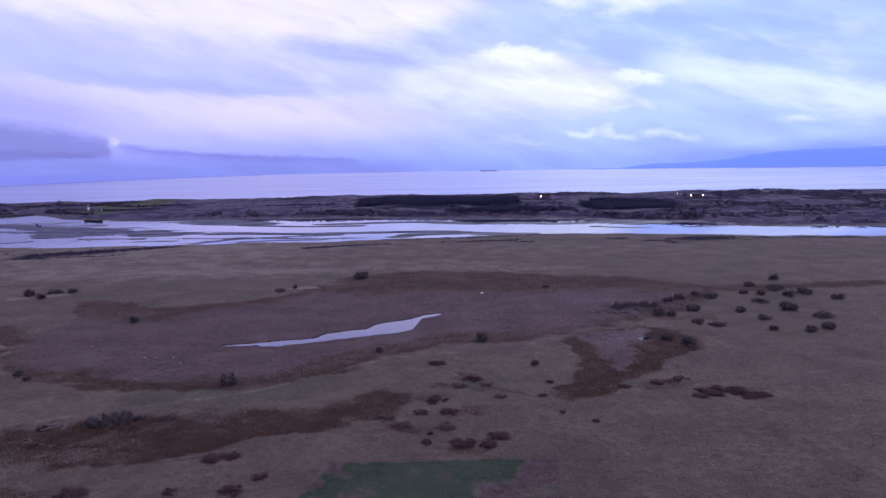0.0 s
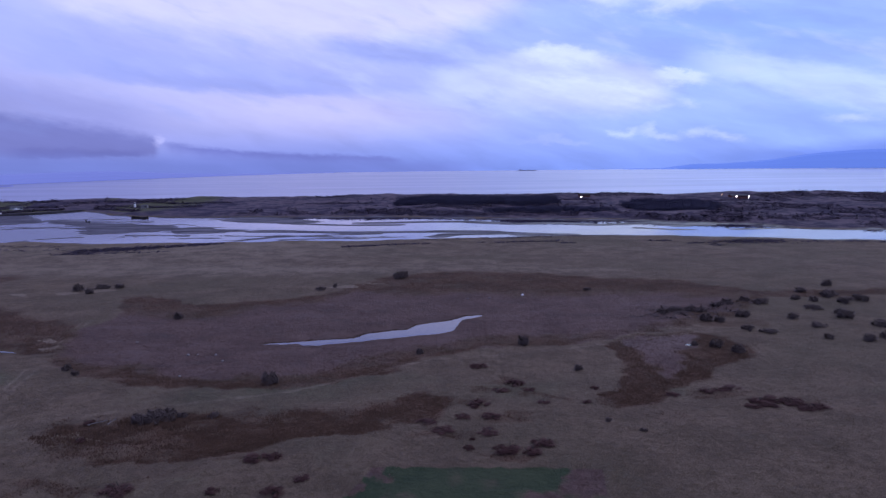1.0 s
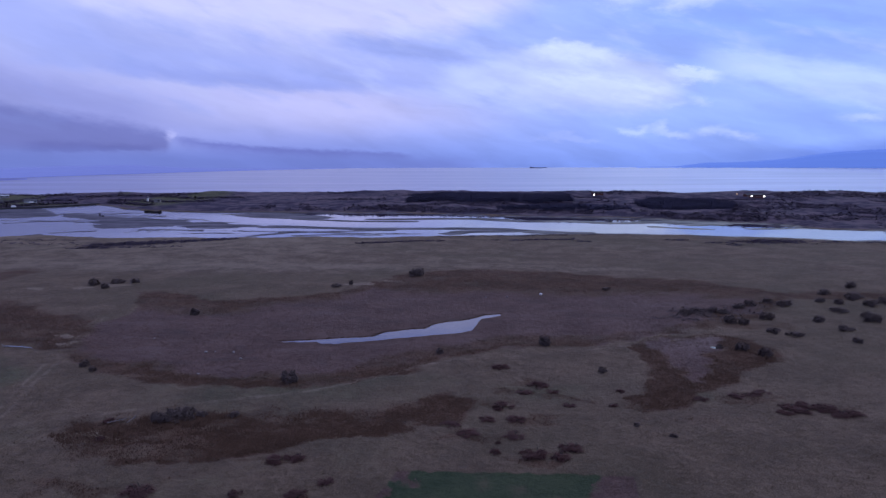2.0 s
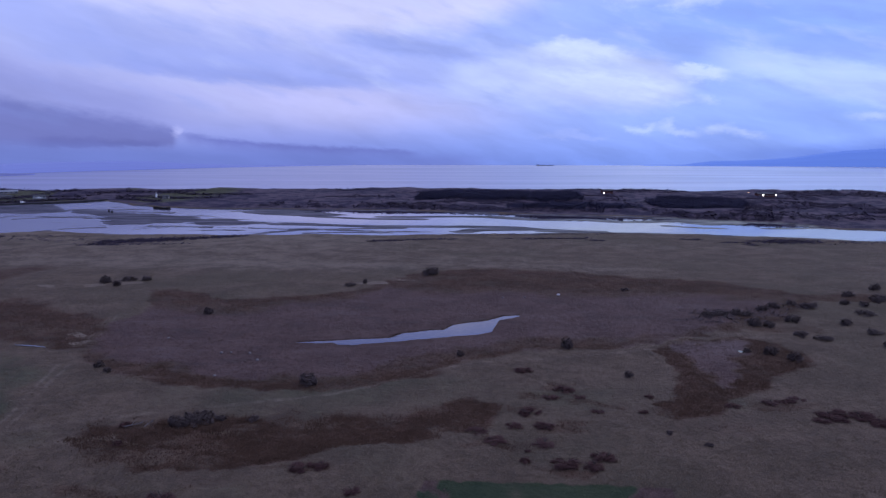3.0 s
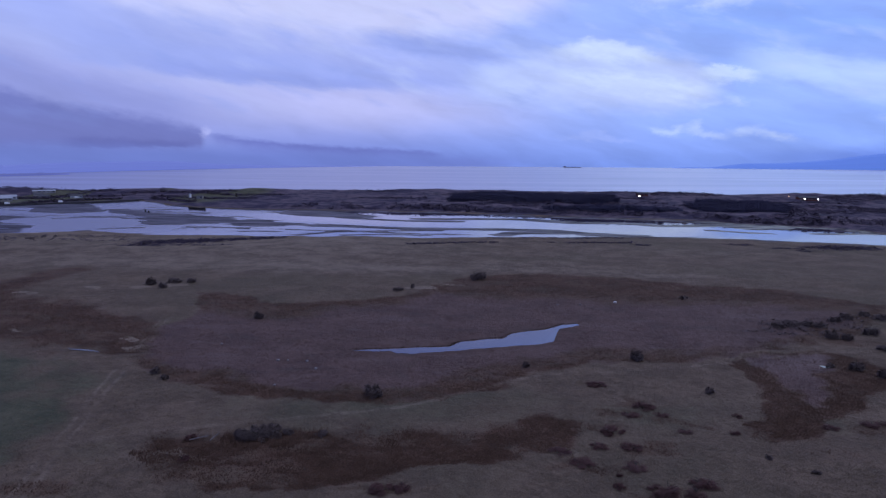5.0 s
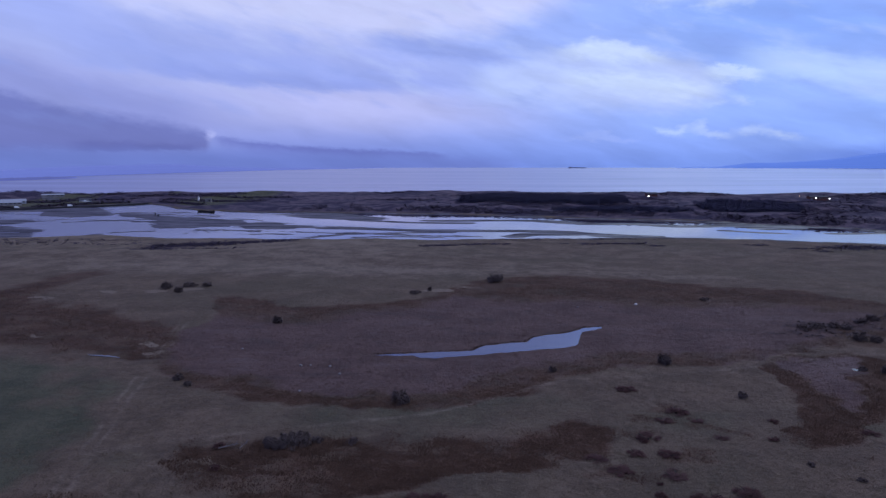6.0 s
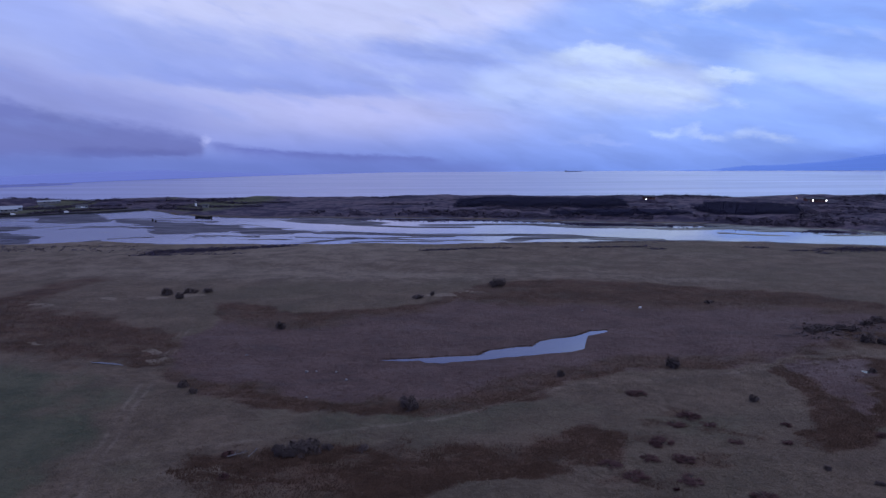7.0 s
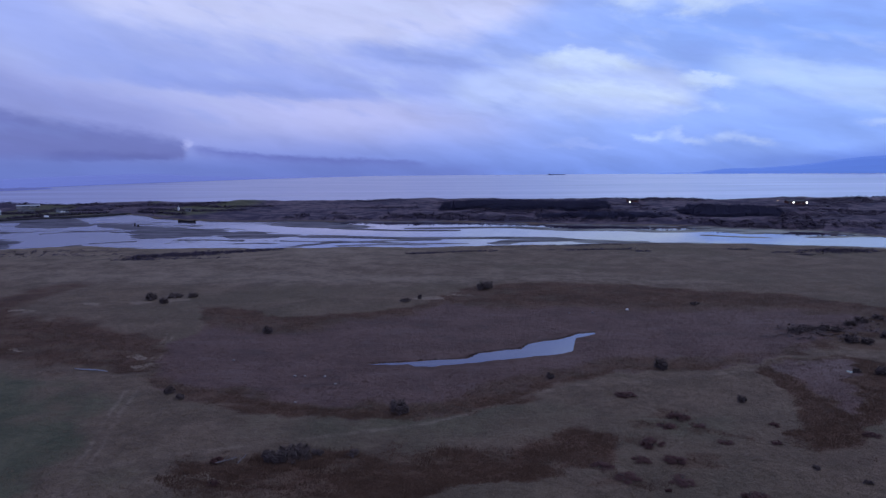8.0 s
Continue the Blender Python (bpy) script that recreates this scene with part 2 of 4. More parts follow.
def rough_stuff(name, dark, light, scale=1.0, rough=0.9, per_piece=0.0, bump=0.0, island=False):
    """A matt material whose colour wanders between two tones at two sizes, and from piece to piece."""
    mat, net, shader = material(name)
    where = place_of(net)
    big = net.noise(where, 0.16 * scale, 3.0).outputs["Fac"]
    small = net.noise(where, 2.6 * scale, 4.0, 0.65).outputs["Fac"]
    fac = net.math("ADD", net.math("MULTIPLY", big, 0.55), net.math("MULTIPLY", small, 0.45))
    if per_piece:
        if island:
            chance = net.add("ShaderNodeNewGeometry").outputs["Random Per Island"]
        else:
            chance = net.add("ShaderNodeObjectInfo").outputs["Random"]
        fac = net.math("ADD", fac, net.math("MULTIPLY", net.math("SUBTRACT", chance, 0.5), per_piece))
    net.put(shader.inputs["Base Color"], net.mix(net.span(fac, 0.3, 0.7), dark, light))
    shader.inputs["Roughness"].default_value = rough
    shader.inputs["Specular IOR Level"].default_value = 0.2
    if bump:
        bumped(net, shader, small, 0.6, bump)
    return mat


def ground_material():
    mat, net, shader = material("moor_ground")
    where = place_of(net)
    one, two = net.add("ShaderNodeAttribute"), net.add("ShaderNodeAttribute")
    one.attribute_name, two.attribute_name = "cover", "bare"
    s1, s2 = net.add("ShaderNodeSeparateColor"), net.add("ShaderNodeSeparateColor")
    net.put(s1.inputs[0], one.outputs["Color"])
    net.put(s2.inputs[0], two.outputs["Color"])
    huge = net.noise(where, 0.013, 4.0, 0.6).outputs["Fac"]
    big = net.noise(where, 0.07, 5.0, 0.65).outputs["Fac"]
    mid = net.noise(where, 0.45, 5.0, 0.7).outputs["Fac"]
    fine = net.noise(where, 3.0, 4.0, 0.7).outputs["Fac"]
    wild = net.math("ADD", net.math("MULTIPLY", big, 0.44), net.math("ADD", net.math("MULTIPLY", mid, 0.32), net.math("MULTIPLY", fine, 0.24)))

    def duo(a, b, fac=wild, lo=0.41, hi=0.59):
        return net.mix(net.span(fac, lo, hi), a, b)

    grass = duo((0.088, 0.065, 0.047), (0.148, 0.107, 0.076))
    grass = net.mix(net.math("MULTIPLY", net.span(huge, 0.45, 0.65), 0.45), grass, (0.082, 0.071, 0.047))
    streak = net.noise(net.mapped(where, scale=(0.35, 1, 1)), 0.11, 5.0, 0.6).outputs["Fac"]
    mauve = duo((0.079, 0.050, 0.045), (0.117, 0.075, 0.065))
    mauve = net.mix(net.math("MULTIPLY", net.span(streak, 0.52, 0.68), 0.6), mauve, (0.118, 0.084, 0.077))
    mauve = net.mix(net.math("MULTIPLY", net.span(streak, 0.46, 0.32), 0.6), mauve, (0.068, 0.050, 0.047))
    rust = duo((0.050, 0.029, 0.019), (0.091, 0.053, 0.036))
    green = duo((0.027, 0.043, 0.022), (0.046, 0.060, 0.031))
    meadow = duo((0.056, 0.059, 0.037), (0.096, 0.090, 0.057))
    pale = duo((0.142, 0.110, 0.082), (0.205, 0.160, 0.122))
    drift = net.noise(net.mapped(where, scale=(0.12, 1, 1)), 0.16, 5.0, 0.65).outputs["Fac"]
    # Violet in the mud colours paints in the blue sky that wet mud reflects.
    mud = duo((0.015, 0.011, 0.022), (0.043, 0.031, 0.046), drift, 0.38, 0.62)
    # Violet in the dune colours paints distance haze onto the far land.
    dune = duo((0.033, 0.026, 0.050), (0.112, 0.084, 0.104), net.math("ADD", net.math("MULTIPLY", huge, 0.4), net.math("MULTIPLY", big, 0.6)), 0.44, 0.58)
    tint = grass
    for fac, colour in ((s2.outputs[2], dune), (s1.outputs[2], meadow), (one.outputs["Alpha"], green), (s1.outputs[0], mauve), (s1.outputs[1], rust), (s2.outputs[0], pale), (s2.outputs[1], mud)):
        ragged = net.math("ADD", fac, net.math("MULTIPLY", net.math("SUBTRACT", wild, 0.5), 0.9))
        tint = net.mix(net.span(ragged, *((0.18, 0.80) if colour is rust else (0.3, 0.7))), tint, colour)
    net.put(shader.inputs["Base Color"], tint)
    wet = net.span(s2.outputs[1], 0.3, 0.8)
    damp = net.math("MULTIPLY", net.span(net.math("ADD", two.outputs["Alpha"], net.math("MULTIPLY", net.math("SUBTRACT", wild, 0.5), 0.8)), 0.1, 0.9), two.outputs["Alpha"])
    net.put(shader.inputs["Roughness"], net.math("SUBTRACT", 0.95, net.math("ADD", net.math("MULTIPLY", wet, net.span(drift, 0.35, 0.6, 0.18, 0.52)), net.math("MULTIPLY", damp, 0.35))))
    net.put(shader.inputs["Specular IOR Level"], net.math("ADD", 0.15, net.math("ADD", net.math("MULTIPLY", wet, 0.1), net.math("MULTIPLY", damp, 0.5))))
    wild = net.math("ADD", wild, net.math("MULTIPLY", net.noise(where, 0.9, 3.0, 0.6).outputs["Fac"], 0.35))
    bumped(net, shader, wild, net.math("SUBTRACT", 0.9, net.math("MAXIMUM", net.math("MULTIPLY", wet, 0.78), net.math("MULTIPLY", damp, 0.7))), 0.9)
    return mat


def water_material(name, deep, rough, ripple, size, stretch=3.0, sheen=0.0, ruffled=0.0):
    """Water under small waves: sheen is the share of the surface whose facets throw back the whole sky."""
    mat, net, shader = material(name)
    where = net.mapped(place_of(net), scale=(1 / stretch, 1, 1))
    waves = net.noise(where, size, 3.0, 0.5).outputs["Fac"]
    lanes = net.noise(net.mapped(place_of(net), scale=(0.22, 1, 1)), 0.006, 3.0, 0.5).outputs["Fac"]
    shader.inputs["Base Color"].default_value = (*deep, 1)
    east = net.add("ShaderNodeSeparateXYZ")
    net.put(east.inputs[0], place_of(net))
    breeze = net.math("MULTIPLY", net.span(net.math("ADD", east.outputs[0], net.math("MULTIPLY", lanes, 160.0)), -40.0, -260.0), ruffled)
    net.put(shader.inputs["Roughness"], net.math("ADD", breeze, net.math("ADD", rough * 0.85, net.math("MULTIPLY", lanes, rough * 0.3))))
    shader.inputs["IOR"].default_value = 1.33
    shader.inputs["Specular Tint"].default_value = (0.85, 0.82, 1.0, 1)
    if ripple:
        bumped(net, shader, waves, ripple, 0.3)
    if sheen:
        gloss = net.add("ShaderNodeBsdfGlossy")
        gloss.inputs["Color"].default_value = (0.76, 0.74, 0.93, 1)
        net.put(gloss.inputs["Roughness"], net.math("ADD", rough * 1.5, net.math("MULTIPLY", lanes, rough * 0.4)))
        if ripple:
            net.links.new(shader.inputs["Normal"].links[0].from_socket, gloss.inputs["Normal"])
        blend = net.add("ShaderNodeMixShader")
        net.put(blend.inputs[0], net.span(lanes, 0.2, 0.8, sheen - 0.05, min(1, sheen + 0.05)))
        net.links.new(shader.outputs[0], blend.inputs[1])
        net.links.new(gloss.outputs[0], blend.inputs[2])
        net.links.new(blend.outputs[0], [n for n in net.nodes if n.type == "OUTPUT_MATERIAL"][0].inputs[0])
    return mat


GROUND = ground_material()
SEA = water_material("sea_water", (0.03, 0.035, 0.055), 0.18, 0.0, 0.10, 3.0, 0.28)
RIVER = water_material("river_water", (0.035, 0.03, 0.06), 0.03, 0.012, 0.25, 3.0, 0.08, 0.22)
POND = water_material("pond_water", (0.02, 0.02, 0.05), 0.04, 0.04, 0.8, 2.0, 0.10)
POOL = water_material("pool_water", (0.03, 0.03, 0.035), 0.08, 0.06, 1.0, 2.0)
REED = rough_stuff("faded_reed", (0.084, 0.055, 0.049), (0.114, 0.076, 0.066), per_piece=0.3, island=True)
RUST = rough_stuff("rust_reed", (0.053, 0.031, 0.021), (0.092, 0.054, 0.037), per_piece=0.2, island=True)
GRASS = rough_stuff("moor_grass", (0.100, 0.077, 0.054), (0.162, 0.122, 0.086), per_piece=0.4, island=True)
TWIG = rough_stuff("dark_twigs", (0.092, 0.071, 0.072), (0.118, 0.092, 0.089), per_piece=0.1, island=True)
BRAMBLE = rough_stuff("bramble_leaves", (0.074, 0.037, 0.036), (0.104, 0.053, 0.048), per_piece=0.12, island=True)
BARK = rough_stuff("bark", (0.03, 0.025, 0.02), (0.07, 0.06, 0.05))
# Blue in these pine and scrub base colours paints in the haze of distance.
HAZED_PINE = rough_stuff("hazed_pine_needles", (0.030, 0.029, 0.062), (0.038, 0.036, 0.072), per_piece=0.15, island=True)
HAZED_GORSE = rough_stuff("dune_scrub", (0.038, 0.030, 0.054), (0.060, 0.047, 0.070), per_piece=0.3, island=True)
PALE = rough_stuff("pale_stone", (0.15, 0.13, 0.13), (0.24, 0.22, 0.21))

# ---- the lie of the land ----
RNG = np.random.default_rng(7)
LATTICE = RNG.random((256, 256))


def value_noise(x, y):
    xi, yi = np.floor(x).astype(int), np.floor(y).astype(int)
    fx, fy = x - xi, y - yi
    fx, fy = fx * fx * (3 - 2 * fx), fy * fy * (3 - 2 * fy)
    a, b = LATTICE[xi & 255, yi & 255], LATTICE[(xi + 1) & 255, yi & 255]
    c, d = LATTICE[xi & 255, (yi + 1) & 255], LATTICE[(xi + 1) & 255, (yi + 1) & 255]
    return (a * (1 - fx) + b * fx) * (1 - fy) + (c * (1 - fx) + d * fx) * fy


def fbm(x, y, size, octaves=4, rough=0.5):
    """Noise from about -1 to 1 with lumps of that size in metres."""
    total, gain, norm = 0.0, 1.0, 0.0
    for n in range(octaves):
        total = total + gain * (value_noise(x / size * 2**n + 17.3 * n, y / size * 2**n + 9.1 * n) * 2 - 1)
        norm += gain
        gain *= rough
    return total / norm * 1.6


def smooth(v, lo, hi):
    u = np.clip((v - lo) / (hi - lo), 0, 1)
    return u * u * (3 - 2 * u)


def spline(points, closed=True, steps=4):
    p = np.array(points, float)
    if closed:
        q = np.concatenate([p[-1:], p, p[:2]])
    else:
        q = np.concatenate([p[:1], p, p[-1:]])
    u = np.linspace(0, 1, steps, endpoint=False)[:, None]
    out = [0.5 * (2 * q[n + 1] + (q[n + 2] - q[n]) * u + (2 * q[n] - 5 * q[n + 1] + 4 * q[n + 2] - q[n + 3]) * u**2
                  + (3 * q[n + 1] - q[n] - 3 * q[n + 2] + q[n + 3]) * u**3) for n in range(len(q) - 3)]
    out = np.concatenate(out)
    return out if closed else np.concatenate([out, p[-1:]])


def chain(points, steps=4):
    """A closed outline of straight stretches, cut into short steps."""
    p = np.array(points, float)
    u = np.linspace(0, 1, steps, endpoint=False)[:, None]
    return np.concatenate([a + (b - a) * u for a, b in zip(p, np.roll(p, -1, 0))])


def away(line, x, y, closed):
    """The distance from a line; for a closed one, positive inside and negative outside."""
    best, inside = np.full(x.shape, 1e9), np.zeros(x.shape, bool)
    ends = np.roll(line, -1, 0) if closed else line[1:]
    for (ax, ay), (bx, by) in zip(line, ends):
        dx, dy = bx - ax, by - ay
        u = np.clip(((x - ax) * dx + (y - ay) * dy) / (dx * dx + dy * dy + 1e-9), 0, 1)
        best = np.minimum(best, (x - ax - u * dx) ** 2 + (y - ay - u * dy) ** 2)
        if closed and abs(dy) > 1e-9:
            inside ^= ((ay > y) != (by > y)) & (x < ax + (y - ay) * dx / dy)
    best = np.sqrt(best)
    return np.where(inside, best, -best) if closed else best


REED_BED = spline([(-126, 196), (-124, 222), (-141, 254), (-103, 244), (-80, 250), (-61, 260), (-44, 296), (-5, 314), (46, 298),
                   (77, 290), (104, 268), (97, 240), (62, 211), (32, 186), (10, 183), (-10, 173), (-30, 157), (-57, 146), (-88, 150), (-113, 167)])
FAR_REEDS = spline([(-50, 278), (-44, 298), (-5, 316), (46, 300), (77, 292), (106, 268), (92, 258), (70, 263), (40, 262), (18, 260), (-6, 262), (-28, 262)])
EAST_REEDS = spline([(98, 259), (107, 267), (134, 265), (175, 270), (210, 262), (170, 256), (135, 253), (112, 251)])
WEST_REEDS = spline([(-128, 226), (-143, 256), (-103, 246), (-80, 252), (-62, 261), (-66, 250), (-84, 236), (-105, 228)])
FRONT_REEDS = spline([(-87, 120), (-80, 128), (-68, 133), (-50, 136), (-30, 134), (-18, 143), (-10, 144), (-11, 137), (-19, 128), (-31, 121), (-41, 116), (-55, 112), (-71, 110), (-84, 115)])
LEFT_REEDS = spline([(-240, 262), (-235, 290), (-224, 309), (-216, 298), (-214, 270), (-200, 250), (-186, 234), (-165, 226), (-152, 219), (-134, 213), (-128, 203), (-125, 192), (-119, 180), (-124, 168), (-137, 168), (-150, 172), (-165, 180), (-190, 195), (-215, 215)])
SOUTH_REEDS = spline([(-34, 160), (-10, 174), (10, 184), (32, 187), (62, 211), (52, 216), (28, 202), (5, 197), (-18, 187), (-36, 172)])
POOL_REEDS = spline([(32, 182), (40, 190), (49, 195.5), (61, 198), (68, 192), (69, 181), (66, 173), (60, 166), (50, 157), (40, 149), (32, 141.5), (26, 142), (23.5, 148), (30, 157), (34, 171)])
POOL_MARSH = spline([(40, 187), (48, 192.5), (58, 194.5), (57, 184), (52, 175), (47, 162), (43.5, 157), (42, 165), (40.5, 177)])
LEFT_MEADOW = spline([(-190, 176), (-145, 172), (-114, 160), (-104, 130), (-103, 112), (-112, 100), (-160, 100)])
PALE_MARSH = spline([(3, 222), (25, 236), (50, 228), (52, 207), (27, 199), (5, 206)])
WET_MARSH = spline([(30, 250), (48, 266), (70, 268), (86, 258), (74, 238), (46, 226), (34, 236)])
LAWN = np.array([(-24, 92), (-19.6, 109.4), (4, 110), (18.6, 109.6), (18, 103), (17, 92)])
TRACK = spline([(-100, 120), (-81, 130), (-62, 138), (-41, 148), (-18, 168), (9, 177), (33, 186), (57, 198), (70, 201)], False)
LEFT_TRACK = spline([(-92, 96), (-96.7, 111), (-103.3, 131.5), (-109, 147), (-115, 166), (-124, 194), (-131, 214)], False)
NEAR_SHORE = np.array([(-1200, 300), (-600, 395), (-370, 424), (-339, 435), (-308, 446), (-264, 441), (-186, 439), (-110, 441), (-74, 447), (-37, 453), (0, 463), (39, 473), (58, 478), (95, 474), (130, 467), (161, 455), (195, 449), (227, 437), (400, 425), (1200, 380)])
FAR_SHORE = np.array([(-1200, 480), (-650, 590), (-566, 667), (-545, 682), (-530, 699), (-510, 720), (-490, 745), (-476, 782), (-437, 752), (-396, 709), (-357, 684), (-313, 672), (-188, 658), (-105, 659), (-23, 640), (27, 624), (98, 613), (143, 589), (169, 562), (213, 553), (240, 515), (400, 490), (1200, 440)])
COAST = np.array([(-1400, 700), (-729, 886), (-593, 935), (-417, 957), (-285, 1025), (-133, 1061), (56, 1047), (290, 1013), (481, 993), (1400, 900)])
# Bars of mud in the river: the line of the crest, half width.
EAST_BARS = (
    (spline([(-105, 590), (-66, 594), (-22, 597), (2, 588), (25, 575), (49, 576), (71, 569), (91, 556), (115, 562), (140, 572), (156, 545)], False), 12),
    (spline([(-172, 522), (-127, 514), (-104, 508), (-83, 509), (-49, 512), (-20, 513), (5, 511), (21, 498), (40, 490), (59, 482)], False), 11),
    (spline([(-31, 478), (-20, 490), (4, 494), (14, 500)], False), 13),
    (spline([(24, 484), (40, 482), (60, 478)], False), 5),
    (spline([(118, 530), (134, 520), (154, 512)], False), 7),
    (spline([(187, 515), (205, 517), (225, 522)], False), 7),
    (spline([(140, 460), (165, 464), (181, 459), (200, 451)], False), 6),
)
WEST_BARS = (
    (spline([(-172, 590), (-143, 582), (-120, 568), (-92, 570), (-71, 571)], False), 8),
    (spline([(-405, 540), (-390, 555), (-376, 560)], False), 4),
    (spline([(-384, 560), (-370, 571), (-350, 583)], False), 4),
    (spline([(-318, 470), (-305, 478), (-292, 484)], False), 4),
    (spline([(-334, 432), (-328, 447), (-322, 460)], False), 5),
    (spline([(-216, 470), (-204, 473), (-190, 471)], False), 5),
    (spline([(-164, 458), (-155, 472), (-146, 490)], False), 5),
    (spline([(-135, 460), (-112, 468), (-84, 466)], False), 4),
    (spline([(-118, 490), (-98, 494), (-78, 496)], False), 5),
)
# Broad flats of mud, by their outlines.
WEST_FLATS = (
    spline([(-488, 714), (-435, 654), (-419, 622), (-427, 583), (-446, 587), (-472, 596), (-486, 627), (-515, 655), (-560, 640), (-560, 668), (-525, 700)]),
    spline([(-480, 562), (-446, 556), (-424, 556), (-436, 534), (-452, 516), (-490, 530)]),
    spline([(-425, 640), (-413, 649), (-366, 618), (-296, 587), (-271, 577), (-252, 559), (-235, 563), (-195, 534), (-160, 523), (-193, 513), (-213, 499), (-236, 502), (-255, 530), (-281, 511), (-310, 501), (-323, 540), (-355, 578), (-387, 592)]),
)
FAR_FLATS = (
    spline([(-450, 497), (-406, 503), (-385, 489), (-367, 455), (-366, 436), (-400, 425), (-470, 420)]),
    spline([(-258, 634), (-218, 610), (-183, 588), (-148, 592), (-150, 612), (-170, 640), (-200, 660), (-235, 655)]),
    spline([(140, 592), (163, 594), (190, 584), (182, 540), (160, 536), (142, 545), (135, 562)]),
    spline([(190, 545), (222, 556), (231, 531), (265, 508), (290, 526), (253, 578)]),
)
POND_LINE = chain([(-63.5, 186.7), (-57.9, 188), (-54.1, 188.9), (-49, 190.6), (-42.8, 192), (-38, 193.5), (-37, 196.1), (-35.4, 198.7), (-31.8, 200.3), (-27.9, 202.6), (-24, 203.6), (-21.7, 209.2), (-15.8, 213.3), (-11.2, 215.8), (-8.7, 219), (-6.2, 222.3), (-1.1, 223.9),
                   (-1, 222), (-3.5, 219.4), (-6.9, 216.9), (-8, 213.2), (-8.4, 207.5), (-9.7, 202.1), (-13.7, 199.2), (-19.3, 196.9), (-23.3, 194.7), (-30.1, 192.4), (-36.1, 189.5), (-42, 187.3), (-47.9, 185.4), (-51.2, 185.2), (-53.2, 187), (-57.5, 186.4)], 5)
CHANNEL = spline([(-500, 775), (-440, 735), (-350, 678), (-260, 612), (-180, 560), (-100, 540), (-20, 546), (50, 526), (120, 496), (190, 484), (260, 472), (420, 455)], False)
WATER = -0.5


def lie(x, y):
    """Height, and how far each kind of ground holds, at arrays of places."""
    wx = x + 3.0 * fbm(x, y, 22) + 2.0 * fbm(x + 70, y, 5)
    wy = y + 3.5 * fbm(x + 300, y + 50, 22) + 2.6 * fbm(x, y + 90, 5)
    height = 0.35 * fbm(x, y, 40) + 0.12 * fbm(x, y, 6) + 0.4
    soft = 2.0
    bed = away(REED_BED, wx, wy, True)
    reed = smooth(bed, -soft, soft)
    rim = 0.85 * smooth(bed + 2 * fbm(x, y, 9), -4, 4) * (1 - smooth(bed + 5 * fbm(x, y, 18), 1, 14))
    rim = rim * (1 - 0.9 * (1 - smooth(wx, -118, -100)) * smooth(y, 164, 180) * (1 - smooth(y, 238, 250)))
    belts = np.maximum(away(FAR_REEDS, wx, wy, True), away(WEST_REEDS, wx, wy, True))
    rim = np.maximum(rim, reed * 0.78 * smooth(belts + 7 * fbm(x, y * 1.5, 30), -20, 9))
    rim = np.maximum(rim, 0.55 * reed * smooth(away(SOUTH_REEDS, wx, wy, True) + 3 * fbm(x, y, 12), -5, 5))
    rust = np.maximum.reduce([rim, smooth(away(FRONT_REEDS, wx, wy, True), -3.5, 3),
                              smooth(away(LEFT_REEDS, wx + 7 * fbm(x, y + 40, 26), wy + 7 * fbm(x + 40, y, 20), True), -5, 9) * 0.8, smooth(away(POOL_REEDS, wx, wy, True), -2, 2),
                              0.85 * smooth(away(EAST_REEDS, wx, wy, True), -4, 4)])
    patchy = smooth(fbm(x, y * 1.4, 14, 4, 0.6), -0.75, 0.15)
    bare = smooth(fbm(x * 0.7 + 31, y * 1.5 + 12, 13, 4, 0.55), 0.05, 0.5)
    strip = smooth(away(FRONT_REEDS, wx, wy, True), -3, 2)
    reed = np.maximum(reed, strip * bare * 0.45)
    rust = rust * (0.68 + 0.32 * patchy) * (1 - 0.5 * strip * bare)
    for px, py, wide, deep in ((-9, 125, 7, 3), (2, 132, 6, 2.5), (-3, 140, 7, 2.5), (6, 152, 6, 2), (4, 117, 8, 2.5), (62, 140, 11, 3), (24, 143, 5, 2), (50, 147, 9, 2.5), (-40, 111, 9, 2.5), (-68, 100, 12, 3), (2, 147, 8, 2), (73, 213, 15, 7), (-96, 104, 8, 3), (11, 144, 6, 2)):
        spot = ((wx - px) / wide) ** 2 + ((wy - py) / deep) ** 2
        rust = np.maximum(rust, (1 - smooth(spot, 0.2, 1.4)) * 0.5)
    heath = smooth(fbm(x * 0.6 + 11, y * 1.2 + 5, 11, 4, 0.6), 0.35, 0.95) * (1 - smooth(y, 200, 260)) * (y > 60)
    rust = np.maximum(rust, 0.34 * heath)
    marsh = smooth(away(POOL_MARSH, wx, wy, True), -1.5, 1.5)
    rust = rust * (1 - marsh)
    reed = np.maximum(reed * (1 - rust), marsh)
    green = smooth(away(LEFT_MEADOW, wx, wy, True), -9, 9) * (0.66 + 0.3 * fbm(x, y, 12))
    green = np.maximum(green, (0.22 + 0.35 * fbm(x, y, 30)) * (1 - smooth(y, 150, 215)))
    lawn = away(LAWN, x, y, True)
    worn = smooth(x + 2 * fbm(x, y, 4), 2, 6) * smooth(fbm(x, y + 30, 9), -0.7, 0.3) * 0.85
    worn = np.maximum(worn, 0.7 * (1 - smooth(x + 3 * fbm(x, y, 5), -17, -11)) * smooth(fbm(x, y, 6), -0.3, 0.4))
    turf = smooth(lawn + 0.5 * fbm(x, y, 2), -0.7, 0.7) * (1 - worn) * (0.8 + 0.25 * fbm(x, y, 5))
    reed = np.maximum(reed, smooth(lawn, -0.4, 0.4) * worn)
    tx, ty = x + 0.18 * (wx - x), y + 0.18 * (wy - y)
